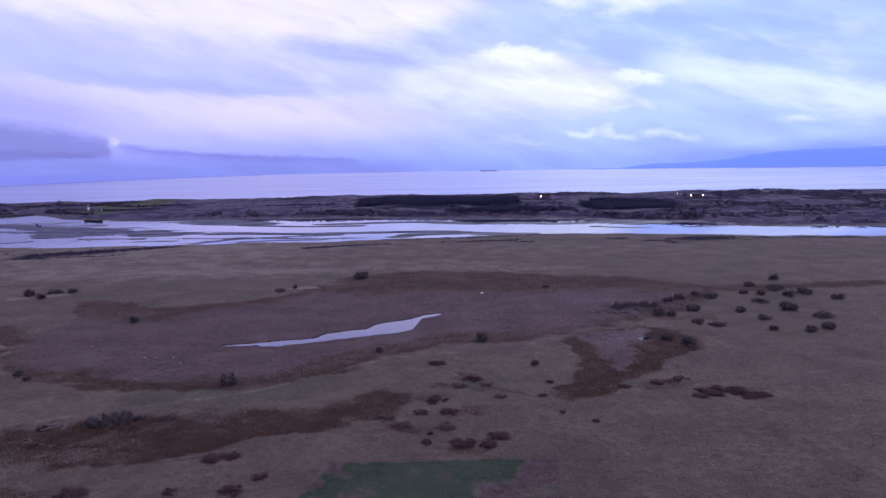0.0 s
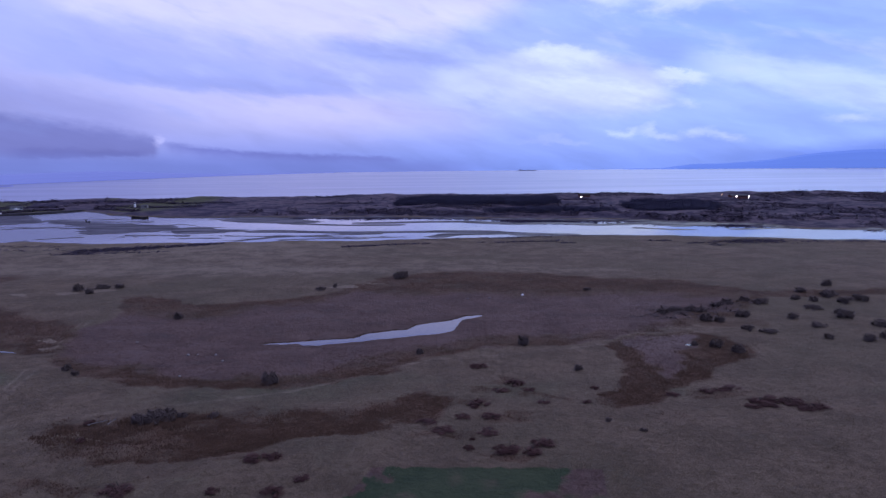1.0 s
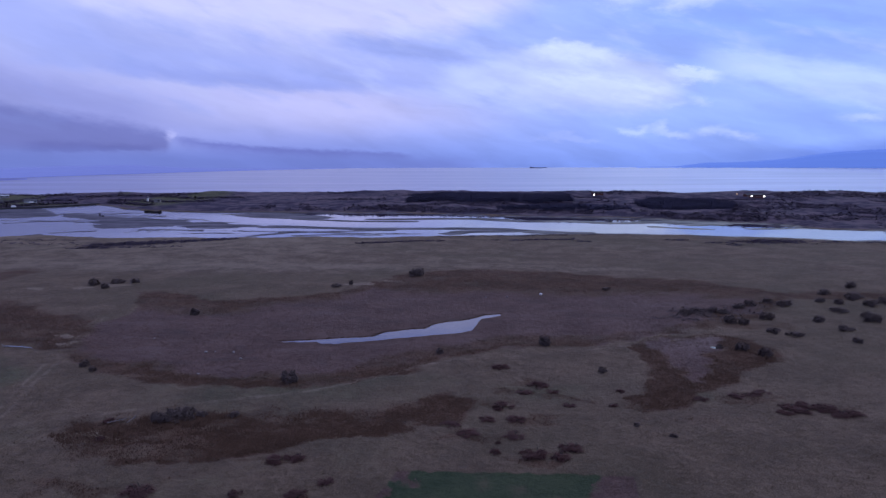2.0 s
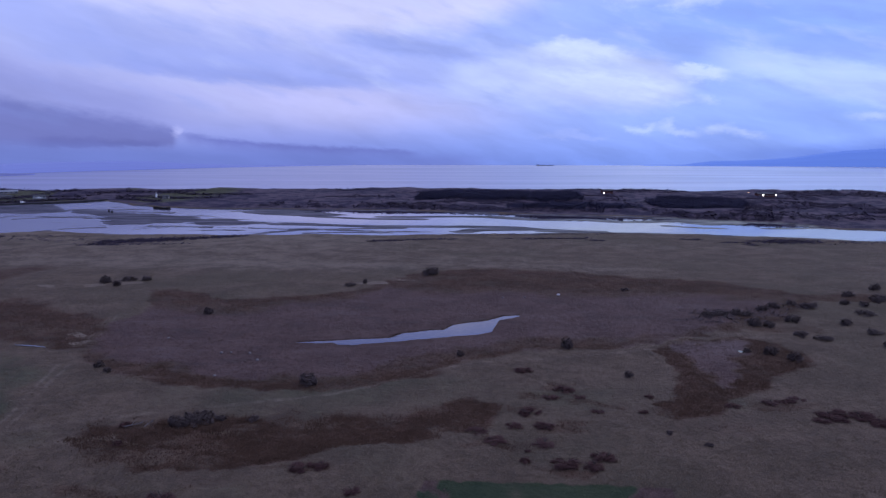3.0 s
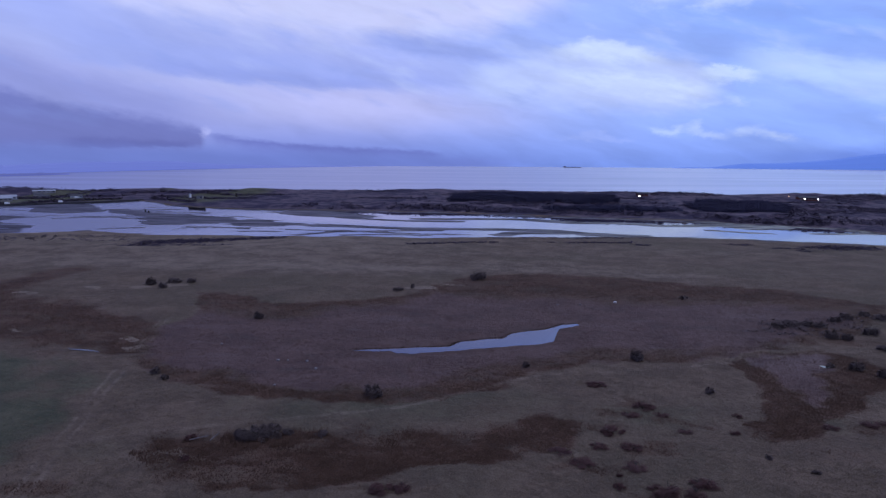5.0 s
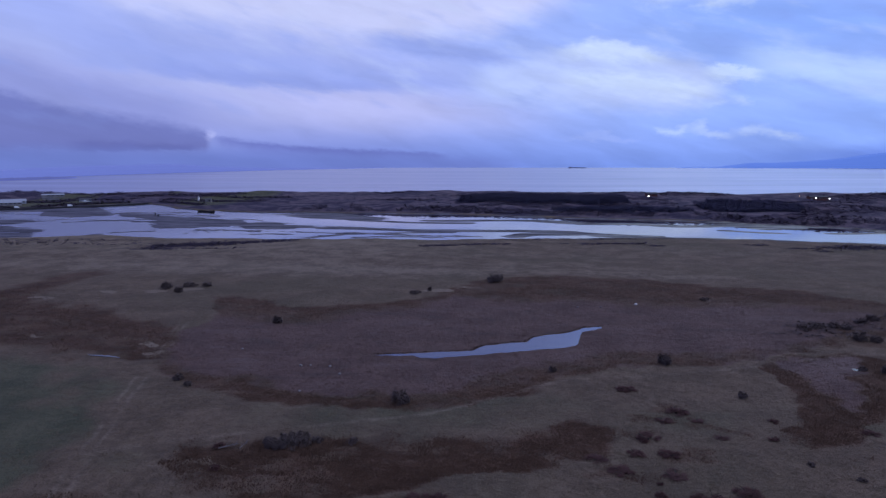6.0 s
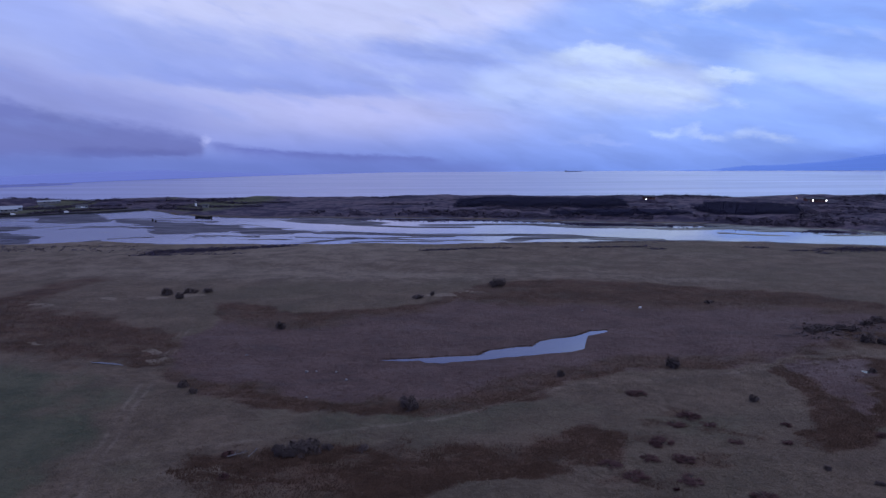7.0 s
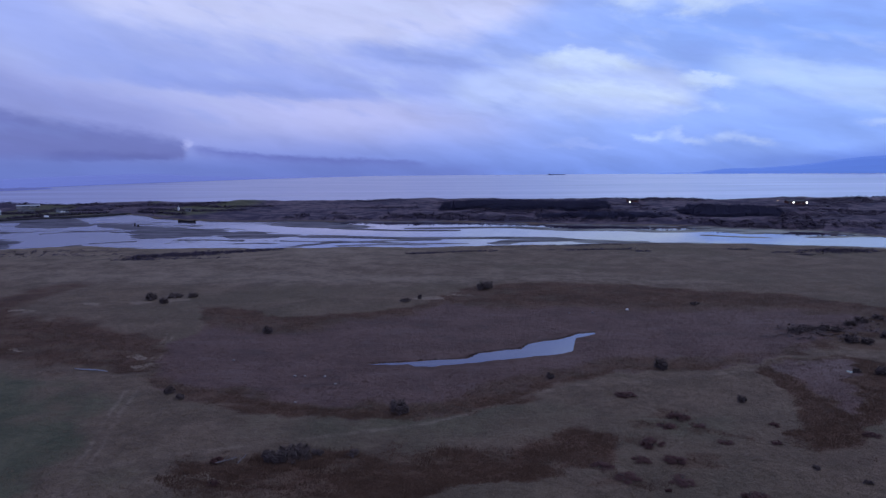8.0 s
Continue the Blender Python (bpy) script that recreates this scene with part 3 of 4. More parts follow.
    pale = 0.48 * (1 - smooth(away(TRACK, tx, ty, False), 0.4, 2.4))
    for side in (-1.1, 1.1):
        pale = np.maximum(pale, 0.5 * (1 - smooth(away(LEFT_TRACK, tx + side, ty, False), 0.2, 1.3)))
    for px, py, wide, deep in ((-201, 246, 7, 3), (-158, 268, 9, 4), (-57, 274, 9, 4), (-46, 283, 6, 4), (-121, 178, 5, 4), (-84, 118, 7, 6), (-79, 122, 6, 1.6), (-71, 121, 4, 1.4), (-170, 262, 5, 2), (-186, 255, 7, 2), (-129, 187, 4, 3), (-166, 196, 4, 1.5)):
        spot = ((wx - px) / wide) ** 2 + ((wy - py) / deep) ** 2
        pale = np.maximum(pale, (1 - smooth(spot, 0.3, 1.3)) * 0.9)
    pale *= 0.45 + 0.5 * smooth(fbm(x, y, 14), -0.9, 0.3)
    damp = np.maximum(marsh * smooth(y, 160, 192) * 0.5, 0.32 * smooth(away(WET_MARSH, wx, wy, True), -8, 8) * reed)
    damp = np.maximum(damp, 0.16 * smooth(away(PALE_MARSH, wx, wy, True), -6, 6) * reed)
    salt = smooth(wy, 262, 320) * (1 - reed) * (1 - rust) * (y < np.interp(x, NEAR_SHORE[:, 0], NEAR_SHORE[:, 1]) + 30)
    pale = np.maximum(pale, salt * (0.36 + 0.16 * smooth(-x, 20, 150) - 0.16 * smooth(x, 40, 140) + 0.15 * fbm(x * 0.3, y, 40)))
    height = height * (1 - 0.6 * np.maximum(reed, rust)) * (1 - smooth(lawn, -1, 1))
    height = height * (1 - smooth(away(POND_LINE, x, y, True), -6, -1.5))
    # River
    near = y - np.interp(x, NEAR_SHORE[:, 0], NEAR_SHORE[:, 1]) - 5 * fbm(x, y, 40)
    far = np.interp(x, FAR_SHORE[:, 0], FAR_SHORE[:, 1]) + 9 * fbm(x, y + 500, 45) * smooth(x, -440, -330) - y
    inside = np.minimum(near, far)
    flats = 0.8 * fbm(x * 0.12, y + 0.10 * x, 15, 5, 0.65) + 0.8 * fbm(x * 0.22 + 200, y + 0.05 * x, 6.5, 4, 0.6)
    west = smooth(-x, 110, 240)
    fringe = smooth(near, -5, 12) * (1 - smooth(near, 48, 66)) * smooth(x, -235, -170) * (1 - smooth(x, -10, 30))
    bottom = WATER - 0.30 + 0.16 * west + 0.12 * fringe + (0.20 + 0.08 * fringe + 0.08 * west) * flats
    thread = away(CHANNEL, x + 5 * fbm(x, y, 60), y + 5 * fbm(x * 0.4, y + 80, 25), False)
    for line, half in EAST_BARS + WEST_BARS:
        d = away(line, x + 6 * fbm(x, y, 30), y + 3.5 * fbm(x * 0.3, y, 12), False)
        bottom = np.maximum(bottom, WATER + 0.22 - 0.30 * (d / half) ** 1.5)
    for line in WEST_FLATS + FAR_FLATS:
        d = away(line, x + 6 * fbm(x, y, 34), y + 5 * fbm(x * 0.3, y, 16, 4, 0.6) + 6.5 * fbm(x * 0.10 + 40, y, 7, 5, 0.6), True)
        bottom = np.maximum(bottom, WATER - 0.3 + 0.58 * smooth(d, -13, 13) + 0.24 * flats)
    bottom = np.minimum(bottom, WATER - 0.9 * (1 - smooth(thread, 9, 24)) + 0.9 * smooth(thread, 17, 26))
    wet = smooth(inside, -2, 5)
    height = height * (1 - wet) + bottom * wet
    mud = smooth(inside + 3 * fbm(x, y, 20) + 8 * smooth(x, -60, 40) * (near < 20), -3, 3)
    # Dunes beyond the river
    coast = np.interp(x, COAST[:, 0], COAST[:, 1]) - y
    over = smooth(-far, 4, 40) * (y > 250)
    rough = 2.2 + 2.4 * fbm(x, y * 1.8, 90, 4, 0.55) + 1.1 * fbm(x, y, 22)
    flatter = smooth(x, -420, -300)
    height = height + over * np.maximum(0.3, rough * (0.35 + 0.65 * flatter)) + over * 3.0 * smooth(-coast, -160, -30) * flatter
    height = height + over * (1 - flatter) * 9.0 * smooth(-coast, -110, -40) * (0.7 + 0.4 * fbm(x, y, 90))
    dune = smooth(-far, -4, 10) * (y > 250) * (0.75 + 0.25 * flatter)
    green = np.maximum(green, over * (1 - flatter) * smooth(fbm(x, y, 120), -0.6, 0.0) * 0.95)
    height = np.where(coast < 30, height * smooth(coast, -15, 30) - 6 * smooth(-coast, -15, 60), height)
    return height, reed, rust, green, pale, mud, dune, turf, damp


def mesh_from(name, verts, tris, mat, quads=None):
    me = bpy.data.meshes.new(name)
    faces = np.asarray(tris, np.int32)
    n = faces.shape[1]
    me.vertices.add(len(verts))
    me.vertices.foreach_set("co", np.asarray(verts, np.float32).ravel())
    me.loops.add(faces.size)
    me.loops.foreach_set("vertex_index", faces.ravel())
    me.polygons.add(len(faces))
    me.polygons.foreach_set("loop_start", np.arange(0, faces.size, n, dtype=np.int32))
    me.update(calc_edges=True)
    me.validate()
    if mat:
        me.materials.append(mat)
    return me


def face_up(verts, tilt=(0.0, -0.5, 0.85)):
    """Turns loose triangles so that their fronts face up and out."""
    v = np.asarray(verts).reshape(-1, 3, 3).copy()
    down = (np.cross(v[:, 1] - v[:, 0], v[:, 2] - v[:, 0]) @ np.array(tilt)) < 0
    v[down] = v[down][:, ::-1]
    return v.reshape(-1, 3)


def leaf_mesh(name, verts, mat, normals):
    """Loose leaf triangles that take the light as the whole crown's surface would."""
    verts = np.asarray(verts)
    me = mesh_from(name, verts, np.arange(len(verts), dtype=np.int32).reshape(-1, 3), mat)
    me.normals_split_custom_set_from_vertices(normals)
    return me


MID = (-14.0, 9.0)  # the sheet's rings are centred here


def ground_sheet():
    fine = np.arange(-46, 46.01, 0.11) + 85 + 0  # degrees from +x, dense where the land is seen from above
    turns = np.radians(np.concatenate([fine + 10, np.arange(fine[-1] + 12, fine[0] + 370 - 1, 3.0)]))
    rings = [0.001, 15, 35, 55]
    while rings[-1] < 1350:
        rings.append(rings[-1] + max(0.35, rings[-1] * (0.006 if rings[-1] > 75 else 0.03)))
    while rings[-1] < 4800:
        rings.append(rings[-1] * 1.06)
    r = np.array(rings)
    x = MID[0] + r[:, None] * np.cos(turns)
    y = MID[1] + r[:, None] * np.sin(turns)
    shape = x.shape
    x, y = x.ravel(), y.ravel()
    height, reed, rust, green, pale, mud, dune, turf, damp = lie(x, y)
    i, j = np.meshgrid(np.arange(shape[0] - 1), np.arange(shape[1]), indexing="ij")
    k = (j + 1) % shape[1]
    quads = np.stack([i * shape[1] + j, (i + 1) * shape[1] + j, (i + 1) * shape[1] + k, i * shape[1] + k], -1).reshape(-1, 4)
    me = mesh_from("ground", np.stack([x, y, height], -1), quads, GROUND)
    for name, four in (("cover", (reed, rust, green, turf)), ("bare", (pale, mud, dune, damp))):
        layer = me.attributes.new(name, "FLOAT_COLOR", "POINT")
        layer.data.foreach_set("color", np.stack(four, -1).astype(np.float32).ravel())
    me.polygons.foreach_set("use_smooth", np.ones(len(quads), bool))
    return tagged(new("ground", me), "winter moorland of rough grass, faded reeds and mud banks", "ground", kind="structure")


def flat_sheet(name, outline, z, mat, label, category):
    bm = bmesh.new()
    bm.faces.new([bm.verts.new((px, py, z)) for px, py in outline])
    bmesh.ops.triangulate(bm, faces=bm.faces[:])
    me = bpy.data.meshes.new(name)
    bm.to_mesh(me)
    bm.free()
    me.materials.append(mat)
    ob = tagged(new(name, me), label, category, kind="structure")
    return ob


ground_sheet()
ring = [(MID[0] + 4800 * math.cos(a / 180 * math.pi), MID[1] + 4800 * math.sin(a / 180 * math.pi)) for a in range(0, 360, 1)]
flat_sheet("sea", ring, -1.2, SEA, "calm grey-violet evening sea reaching the horizon", "sea")
shore_loop = [(px, py - 25) for px, py in NEAR_SHORE] + [(px, py + 25) for px, py in FAR_SHORE[::-1]]
flat_sheet("river", shore_loop, WATER, RIVER, "shallow tidal river channels shining between mud banks", "river")


def ragged(line, wander):
    x, y = line.T
    return np.stack([x + wander * fbm(x, y, 4), y + wander * fbm(x + 50, y, 3)], -1)


flat_sheet("pond", ragged(POND_LINE, 0.45), 0.06, POND, "narrow pale pond lying among faded reeds", "pond")

# ---- far shores ----


def part(name, bm, mat, parent, label=""):
    """Links a bmesh as one mesh object under a thing or under a part."""
    me = bpy.data.meshes.new(name)
    bm.normal_update()
    bm.to_mesh(me)
    bm.free()
    if mat:
        me.materials.append(mat)
    ob = new(name, me)
    ob.parent = parent
    return tagged(ob, label)


def height_at(x, y):
    return float(lie(np.array([float(x)]), np.array([float(y)]))[0][0])


def box(size, at=(0, 0, 0), bevel=0.0, turned=0.0):
    """A box standing on the height at[2], with softened edges."""
    bm = bmesh.new()
    bmesh.ops.create_cube(bm, size=1, matrix=pose(at[0], at[1], at[2] + size[2] / 2, 0, 0, turned) @ Matrix.Diagonal((*size, 1)))
    if bevel:
        bmesh.ops.bevel(bm, geom=bm.edges[:], offset=bevel, segments=1, affect="EDGES")
    return bm


def tube(radius, length, at=(0, 0, 0), sides=8, taper=1.0, aim=None):
    bm = bmesh.new()
    m = Matrix.Translation(at)
    if aim is not None:
        m = m @ Vector(aim).to_track_quat("Z", "Y").to_matrix().to_4x4()
    bmesh.ops.create_cone(bm, cap_ends=True, segments=sides, radius1=radius, radius2=radius * taper, depth=length, matrix=m @ Matrix.Translation((0, 0, length / 2)))
    return bm


def thing(name, at, label, category, group="", turned=0.0):
    ob = new(name)
    ob.matrix_world = pose(*at, 0, 0, turned)
    return tagged(ob, label, category, group)


def glow(name, colour, strength):
    mat, net, shader = material(name)
    shader.inputs["Base Color"].default_value = (*colour, 1)
    shader.inputs["Emission Color"].default_value = (*colour, 1)
    shader.inputs["Emission Strength"].default_value = strength
    return mat


def far_hills(name, turn_from, turn_to, crest, seed, colour, label, reach=lambda u: 4640):
    """A low ridge on the other side of the sea: a real slope, its distance haze painted as one blue."""
    bm = bmesh.new()
    rows = []
    steps = 90
    for n in range(steps + 1):
        u = n / steps
        a = radians(turn_from + (turn_to - turn_from) * u)
        top = crest(u) * (1 + 0.10 * noise.noise((u * 9, seed, 0))) + 1.6 * noise.noise((u * 40, seed, 2))
        row = []
        for back, share in ((0, -0.06), (25, 0.45), (60, 0.85), (100, 1.0), (150, 0.7)):
            far = reach(u) + back
            row.append(bm.verts.new((MID[0] + far * math.sin(a), MID[1] + far * math.cos(a), max(-1.5, top * share) if share > 0 else -1.5)))
        rows.append(row)
    for one, two in zip(rows, rows[1:]):
        for k in range(4):
            bm.faces.new((one[k], two[k], two[k + 1], one[k + 1]))
    mat, net, shader = material(name + "_painted_haze")
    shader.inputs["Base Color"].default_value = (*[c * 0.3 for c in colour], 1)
    # A blue glow paints the haze; the ridge itself is no light source.
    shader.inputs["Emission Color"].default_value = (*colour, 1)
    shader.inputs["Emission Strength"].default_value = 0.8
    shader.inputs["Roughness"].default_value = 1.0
    me = bpy.data.meshes.new(name)
    bm.normal_update()
    bm.to_mesh(me)
    bm.free()
    me.materials.append(mat)
    return tagged(new(name, me), label, "hills", kind="structure")


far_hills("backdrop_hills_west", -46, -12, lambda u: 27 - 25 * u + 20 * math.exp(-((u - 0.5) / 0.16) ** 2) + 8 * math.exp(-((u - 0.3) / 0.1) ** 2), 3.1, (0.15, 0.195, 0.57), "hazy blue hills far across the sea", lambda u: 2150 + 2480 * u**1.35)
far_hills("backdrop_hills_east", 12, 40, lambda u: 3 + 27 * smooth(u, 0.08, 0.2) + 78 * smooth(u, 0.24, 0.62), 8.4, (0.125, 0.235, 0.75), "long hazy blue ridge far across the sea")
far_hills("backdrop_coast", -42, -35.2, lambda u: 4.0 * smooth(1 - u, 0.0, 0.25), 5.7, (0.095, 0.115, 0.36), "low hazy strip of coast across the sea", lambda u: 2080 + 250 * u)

SHIP_PAINT = rough_stuff("ship_paint", (0.15, 0.15, 0.22), (0.2, 0.2, 0.28))
SHIP_WHITE = rough_stuff("ship_white", (0.16, 0.16, 0.2), (0.24, 0.24, 0.28))


def cargo_ship(at):
    ship = thing("cargo_ship", at, "long dark cargo ship lying on the calm sea", "ship", turned=2)
    ship.scale = (1, 1, 0.42)
    bm = bmesh.new()
    ribs = []
    for n in range(13):
        u = n / 12
        half = 8.5 * min(1.0, (u * 5.5 + 0.25), ((1 - u) * 4.0 + 0.02))
        sheer = 8.0 + 2.2 * max(0, u - 0.85) / 0.15
        x = -56 + 112 * u
        ribs.append([bm.verts.new(p) for p in ((x, -half, sheer), (x, -half * 0.9, 0.5), (x, 0, -1.5), (x, half * 0.9, 0.5), (x, half, sheer))])
    for a, b in zip(ribs, ribs[1:]):
        for k in range(4):
            bm.faces.new((a[k], b[k], b[k + 1], a[k + 1]))
        bm.faces.new((a[4], b[4], b[0], a[0]))
    bm.faces.new(ribs[0])
    part("hull", bm, SHIP_PAINT, ship)
    house = part("deckhouse", box((12, 14, 8), (-46, 0, 8), 0.3), SHIP_WHITE, ship, "pale deckhouse")
    part("bridge", box((7, 17, 2.6), (-45, 0, 16), 0.2), SHIP_WHITE, house)
    part("funnel", tube(1.8, 5, (-50, 0, 16), 10, 0.85), SHIP_PAINT, ship)
    for n in range(5):
        part("hatch", box((13, 12, 1.8), (-30 + n * 16, 0, 8.0), 0.2), SHIP_PAINT, ship)
    part("mast", tube(0.5, 9, (50, 0, 9), 6, 0.5), SHIP_PAINT, ship)
    return ship


cargo_ship((310, 4489, -1.2))

# ---- woods and scrub over the river ----


def scatter(box_of, count, seed):
    rng = np.random.default_rng(seed)
    x0, y0, x1, y1 = box_of
    return rng.uniform(x0, x1, count), rng.uniform(y0, y1, count), rng


def spray(x, y, z, wide, tall, rng, leaves, size, lift=0.5):
    """Loose leaf triangles filling a dome over each place."""
    n = len(x)
    a = rng.uniform(0, 2 * np.pi, (n, leaves))
    up = rng.uniform(0.0, 1.0, (n, leaves))
    out = np.sqrt(rng.uniform(0.15, 1, (n, leaves))) * np.sqrt(np.clip(1 - (up * 0.95) ** 2, 0, 1))
    lump = 1 + 0.35 * np.sin(3 * a + rng.uniform(0, 6, (n, 1))) * np.sin(5 * up + rng.uniform(0, 6, (n, 1)))
    c = np.stack([x[:, None] + wide[:, None] * out * lump * np.cos(a), y[:, None] + wide[:, None] * out * lump * np.sin(a), z[:, None] + tall[:, None] * up * lump], -1)
    c = c.reshape(-1, 1, 3)
    s = (size * np.repeat(wide, leaves))[:, None, None]
    verts = face_up(c + rng.normal(0, 1, (len(c), 3, 3)) * s * np.array((1, 1, 0.55)))
    return verts, np.arange(len(verts), dtype=np.int32).reshape(-1, 3)


def stuff(name, verts, tris, mat, label, category, upright=False):
    me = mesh_from(name, verts, tris, mat)
    if upright:
        me.normals_split_custom_set_from_vertices(np.tile((0.0, -0.25, 0.97), (len(me.vertices), 1)))
    return tagged(new(name, me), label, category, kind="stuff")


def plantation(outline, count, tall, seed, label):
    line = spline(outline, True, 4)
    x, y, rng = scatter((*line.min(0), *line.max(0)), count * 3, seed)
    keep = away(line, x + 10 * fbm(x, y, 30), y + 9 * fbm(x + 90, y, 30), True) > rng.uniform(-7, 9, len(x))
    x, y = x[keep][:count], y[keep][:count]
    z = lie(x, y)[0]
    h = tall * rng.uniform(0.8, 1.1, len(x)) * (1 + 0.15 * fbm(x, y, 60))
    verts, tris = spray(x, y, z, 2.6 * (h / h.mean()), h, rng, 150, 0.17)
    stuff("plantation", verts, tris, HAZED_PINE, label, "woods", True)


plantation([(-100, 880), (-98, 806), (-63, 792), (-30, 768), (16, 770), (28, 800), (28, 898), (-36, 900)], 1000, 5.2, 11, "dense dark conifer plantation on the far dunes")
plantation([(34, 775), (66, 772), (92, 830), (92, 850), (60, 866), (34, 862)], 460, 5.0, 12, "small dark conifer block on the far dunes")
plantation([(0, 690), (35, 650), (80, 645), (112, 655), (128, 700), (70, 690), (20, 706)], 380, 3.4, 13, "low dark scrubby pines above the river bank")
plantation([(150, 715), (158, 668), (195, 660), (232, 692), (246, 740), (226, 785), (195, 792), (160, 755)], 760, 4.6, 14, "dense dark pine wood above the river bank")


def dune_scrub():
    x, y, rng = scatter((-560, 560, 560, 1060), 30000, 21)
    far = np.interp(x, FAR_SHORE[:, 0], FAR_SHORE[:, 1])
    coast = np.interp(x, COAST[:, 0], COAST[:, 1])
    thick = fbm(x * 0.7, y * 1.5, 70, 4, 0.6) + 0.3 * smooth(x, 100, 260) - 0.9 * smooth(-x, 200, 330)
    keep = (y > far + 14) & (y < coast - 35) & (thick > 0.28)
    x, y = x[keep], y[keep]
    z = lie(x, y)[0]
    wide = rng.uniform(1.2, 3.0, len(x))
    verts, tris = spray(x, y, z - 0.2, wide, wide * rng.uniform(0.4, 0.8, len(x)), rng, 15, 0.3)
    stuff("dune_scrub", verts, tris, HAZED_GORSE, "dark gorse and scrub over the far dunes", "scrub", True)
    # a dark hem of bushes along the far bank
    x = rng.uniform(-250, 330, 1500)
    y = np.interp(x, FAR_SHORE[:, 0], FAR_SHORE[:, 1]) + rng.uniform(10, 42, 1500)
    keep = fbm(x, y, 60) > -0.25 + 0.5 * smooth(-x, 20, 200)
    x, y = x[keep], y[keep]
    wide = rng.uniform(1.0, 2.6, len(x))
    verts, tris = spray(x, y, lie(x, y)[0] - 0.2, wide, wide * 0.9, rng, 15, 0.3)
    stuff("bank_scrub", verts, tris, HAZED_GORSE, "dark bushes along the far river bank", "scrub", True)


dune_scrub()


def shore_scrub():
    """Low dark saltmarsh scrub in broken lines along the near bank."""
    xs, ys, ws = [], [], []
    rng = np.random.default_rng(31)
    west = ((-242, 390, -206, 411, 800, 5.5), (-208, 412, -170, 430, 380, 3.5), (-248, 378, -226, 381, 70, 1.2), (-222, 384, -186, 390, 50, 1.5), (-380, 396, -250, 404, 170, 5), (-370, 408, -270, 424, 120, 4))
    east = ((-86, 411, -66, 416, 120, 1.8), (-62, 419, -51, 421, 45, 1.5), (-49, 421, -36, 423, 45, 1.5), (-35, 424, -33, 424, 10, 1), (-2, 430, 2, 430, 14, 1), (8, 431, 36, 434, 110, 1.6), (36, 433, 48, 437, 50, 1.6), (50, 426, 58, 427, 40, 1.4), (104, 436, 118, 437, 60, 1.6), (126, 420, 140, 418, 60, 1.6), (135, 409, 142, 410, 30, 1.2), (148, 426, 184, 428, 420, 4.5), (190, 428, 260, 420, 160, 4), (-40, 446, 70, 466, 120, 2.5))
    for ax, ay, bx, by, count, wander in west + east:
        u = rng.uniform(0, 1, count)
        xs.append(ax + (bx - ax) * u + rng.normal(0, wander, count))
        ys.append(ay + (by - ay) * u + rng.normal(0, wander, count))
        ws.append(rng.uniform(0.6, 1.5, count))
    x, y, wide = map(np.concatenate, (xs, ys, ws))
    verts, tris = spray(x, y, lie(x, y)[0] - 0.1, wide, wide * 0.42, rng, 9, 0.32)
    stuff("shore_scrub", verts, tris, HAZED_GORSE, "low dark scrub in broken lines along the near bank", "scrub", True)


shore_scrub()


def hedges():
    """Dark hedgerows and gardens among the fields behind the quay."""
    rng = np.random.default_rng(77)
    xs, ys = [], []
    for (ax, ay), (bx, by), count in (((-650, 770), (-520, 840), 260), ((-720, 860), (-560, 880), 220), ((-600, 800), (-580, 900), 120), ((-540, 860), (-400, 900), 260), ((-640, 740), (-570, 770), 200), ((-480, 830), (-330, 790), 320), ((-450, 880), (-320, 860), 260), ((-640, 634), (-566, 684), 260), ((-556, 692), (-496, 778), 300), ((-470, 805), (-380, 735), 220)):
        u = rng.uniform(0, 1, count)
        xs.append(ax + (bx - ax) * u + rng.normal(0, 3.5, count))
        ys.append(ay + (by - ay) * u + rng.normal(0, 3.5, count))
    x, y = np.concatenate(xs), np.concatenate(ys)
    wide = rng.uniform(1.2, 2.8, len(x))
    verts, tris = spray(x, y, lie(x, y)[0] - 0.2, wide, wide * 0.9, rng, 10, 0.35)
    stuff("hedges", verts, tris, HAZED_GORSE, "dark hedgerows between the fields behind the quay", "scrub", True)


hedges()


def willow_scrub():
    """A low dark belt of scrub where the marsh dries out."""
    line = spline([(49, 226), (67, 239), (89, 247), (99, 249), (88, 232), (75, 224), (61, 218), (49, 217)])
    x, y, rng = scatter((*line.min(0), *line.max(0)), 620, 83)
    keep = away(line, x + 4 * fbm(x, y, 9), y + 4 * fbm(x + 20, y, 9), True) > 4 * fbm(x, y + 60, 12)
    x, y = x[keep], y[keep]
    wide = rng.uniform(0.4, 1.1, len(x))
    verts, tris = spray(x, y, lie(x, y)[0] - 0.1, wide, wide * 0.6, rng, 14, 0.3)
    stuff("willow_scrub", verts, tris, TWIG, "low dark leafless scrub at the marsh's dry end", "scrub", True)


willow_scrub()

# ---- works, houses and moorings across the river ----
CLAD = rough_stuff("pale_cladding", (0.28, 0.30, 0.34), (0.40, 0.42, 0.46))
SLATE = rough_stuff("slate_roof", (0.05, 0.05, 0.055), (0.10, 0.10, 0.11))
RENDERED = rough_stuff("grey_render", (0.16, 0.15, 0.15), (0.28, 0.26, 0.25))
BRICK = rough_stuff("dark_red_brick", (0.09, 0.035, 0.03), (0.16, 0.07, 0.055))
GLASS = rough_stuff("dark_window", (0.015, 0.017, 0.022), (0.03, 0.033, 0.04), rough=0.15)
TIMBER = rough_stuff("rotten_timber", (0.012, 0.011, 0.010), (0.04, 0.035, 0.03))
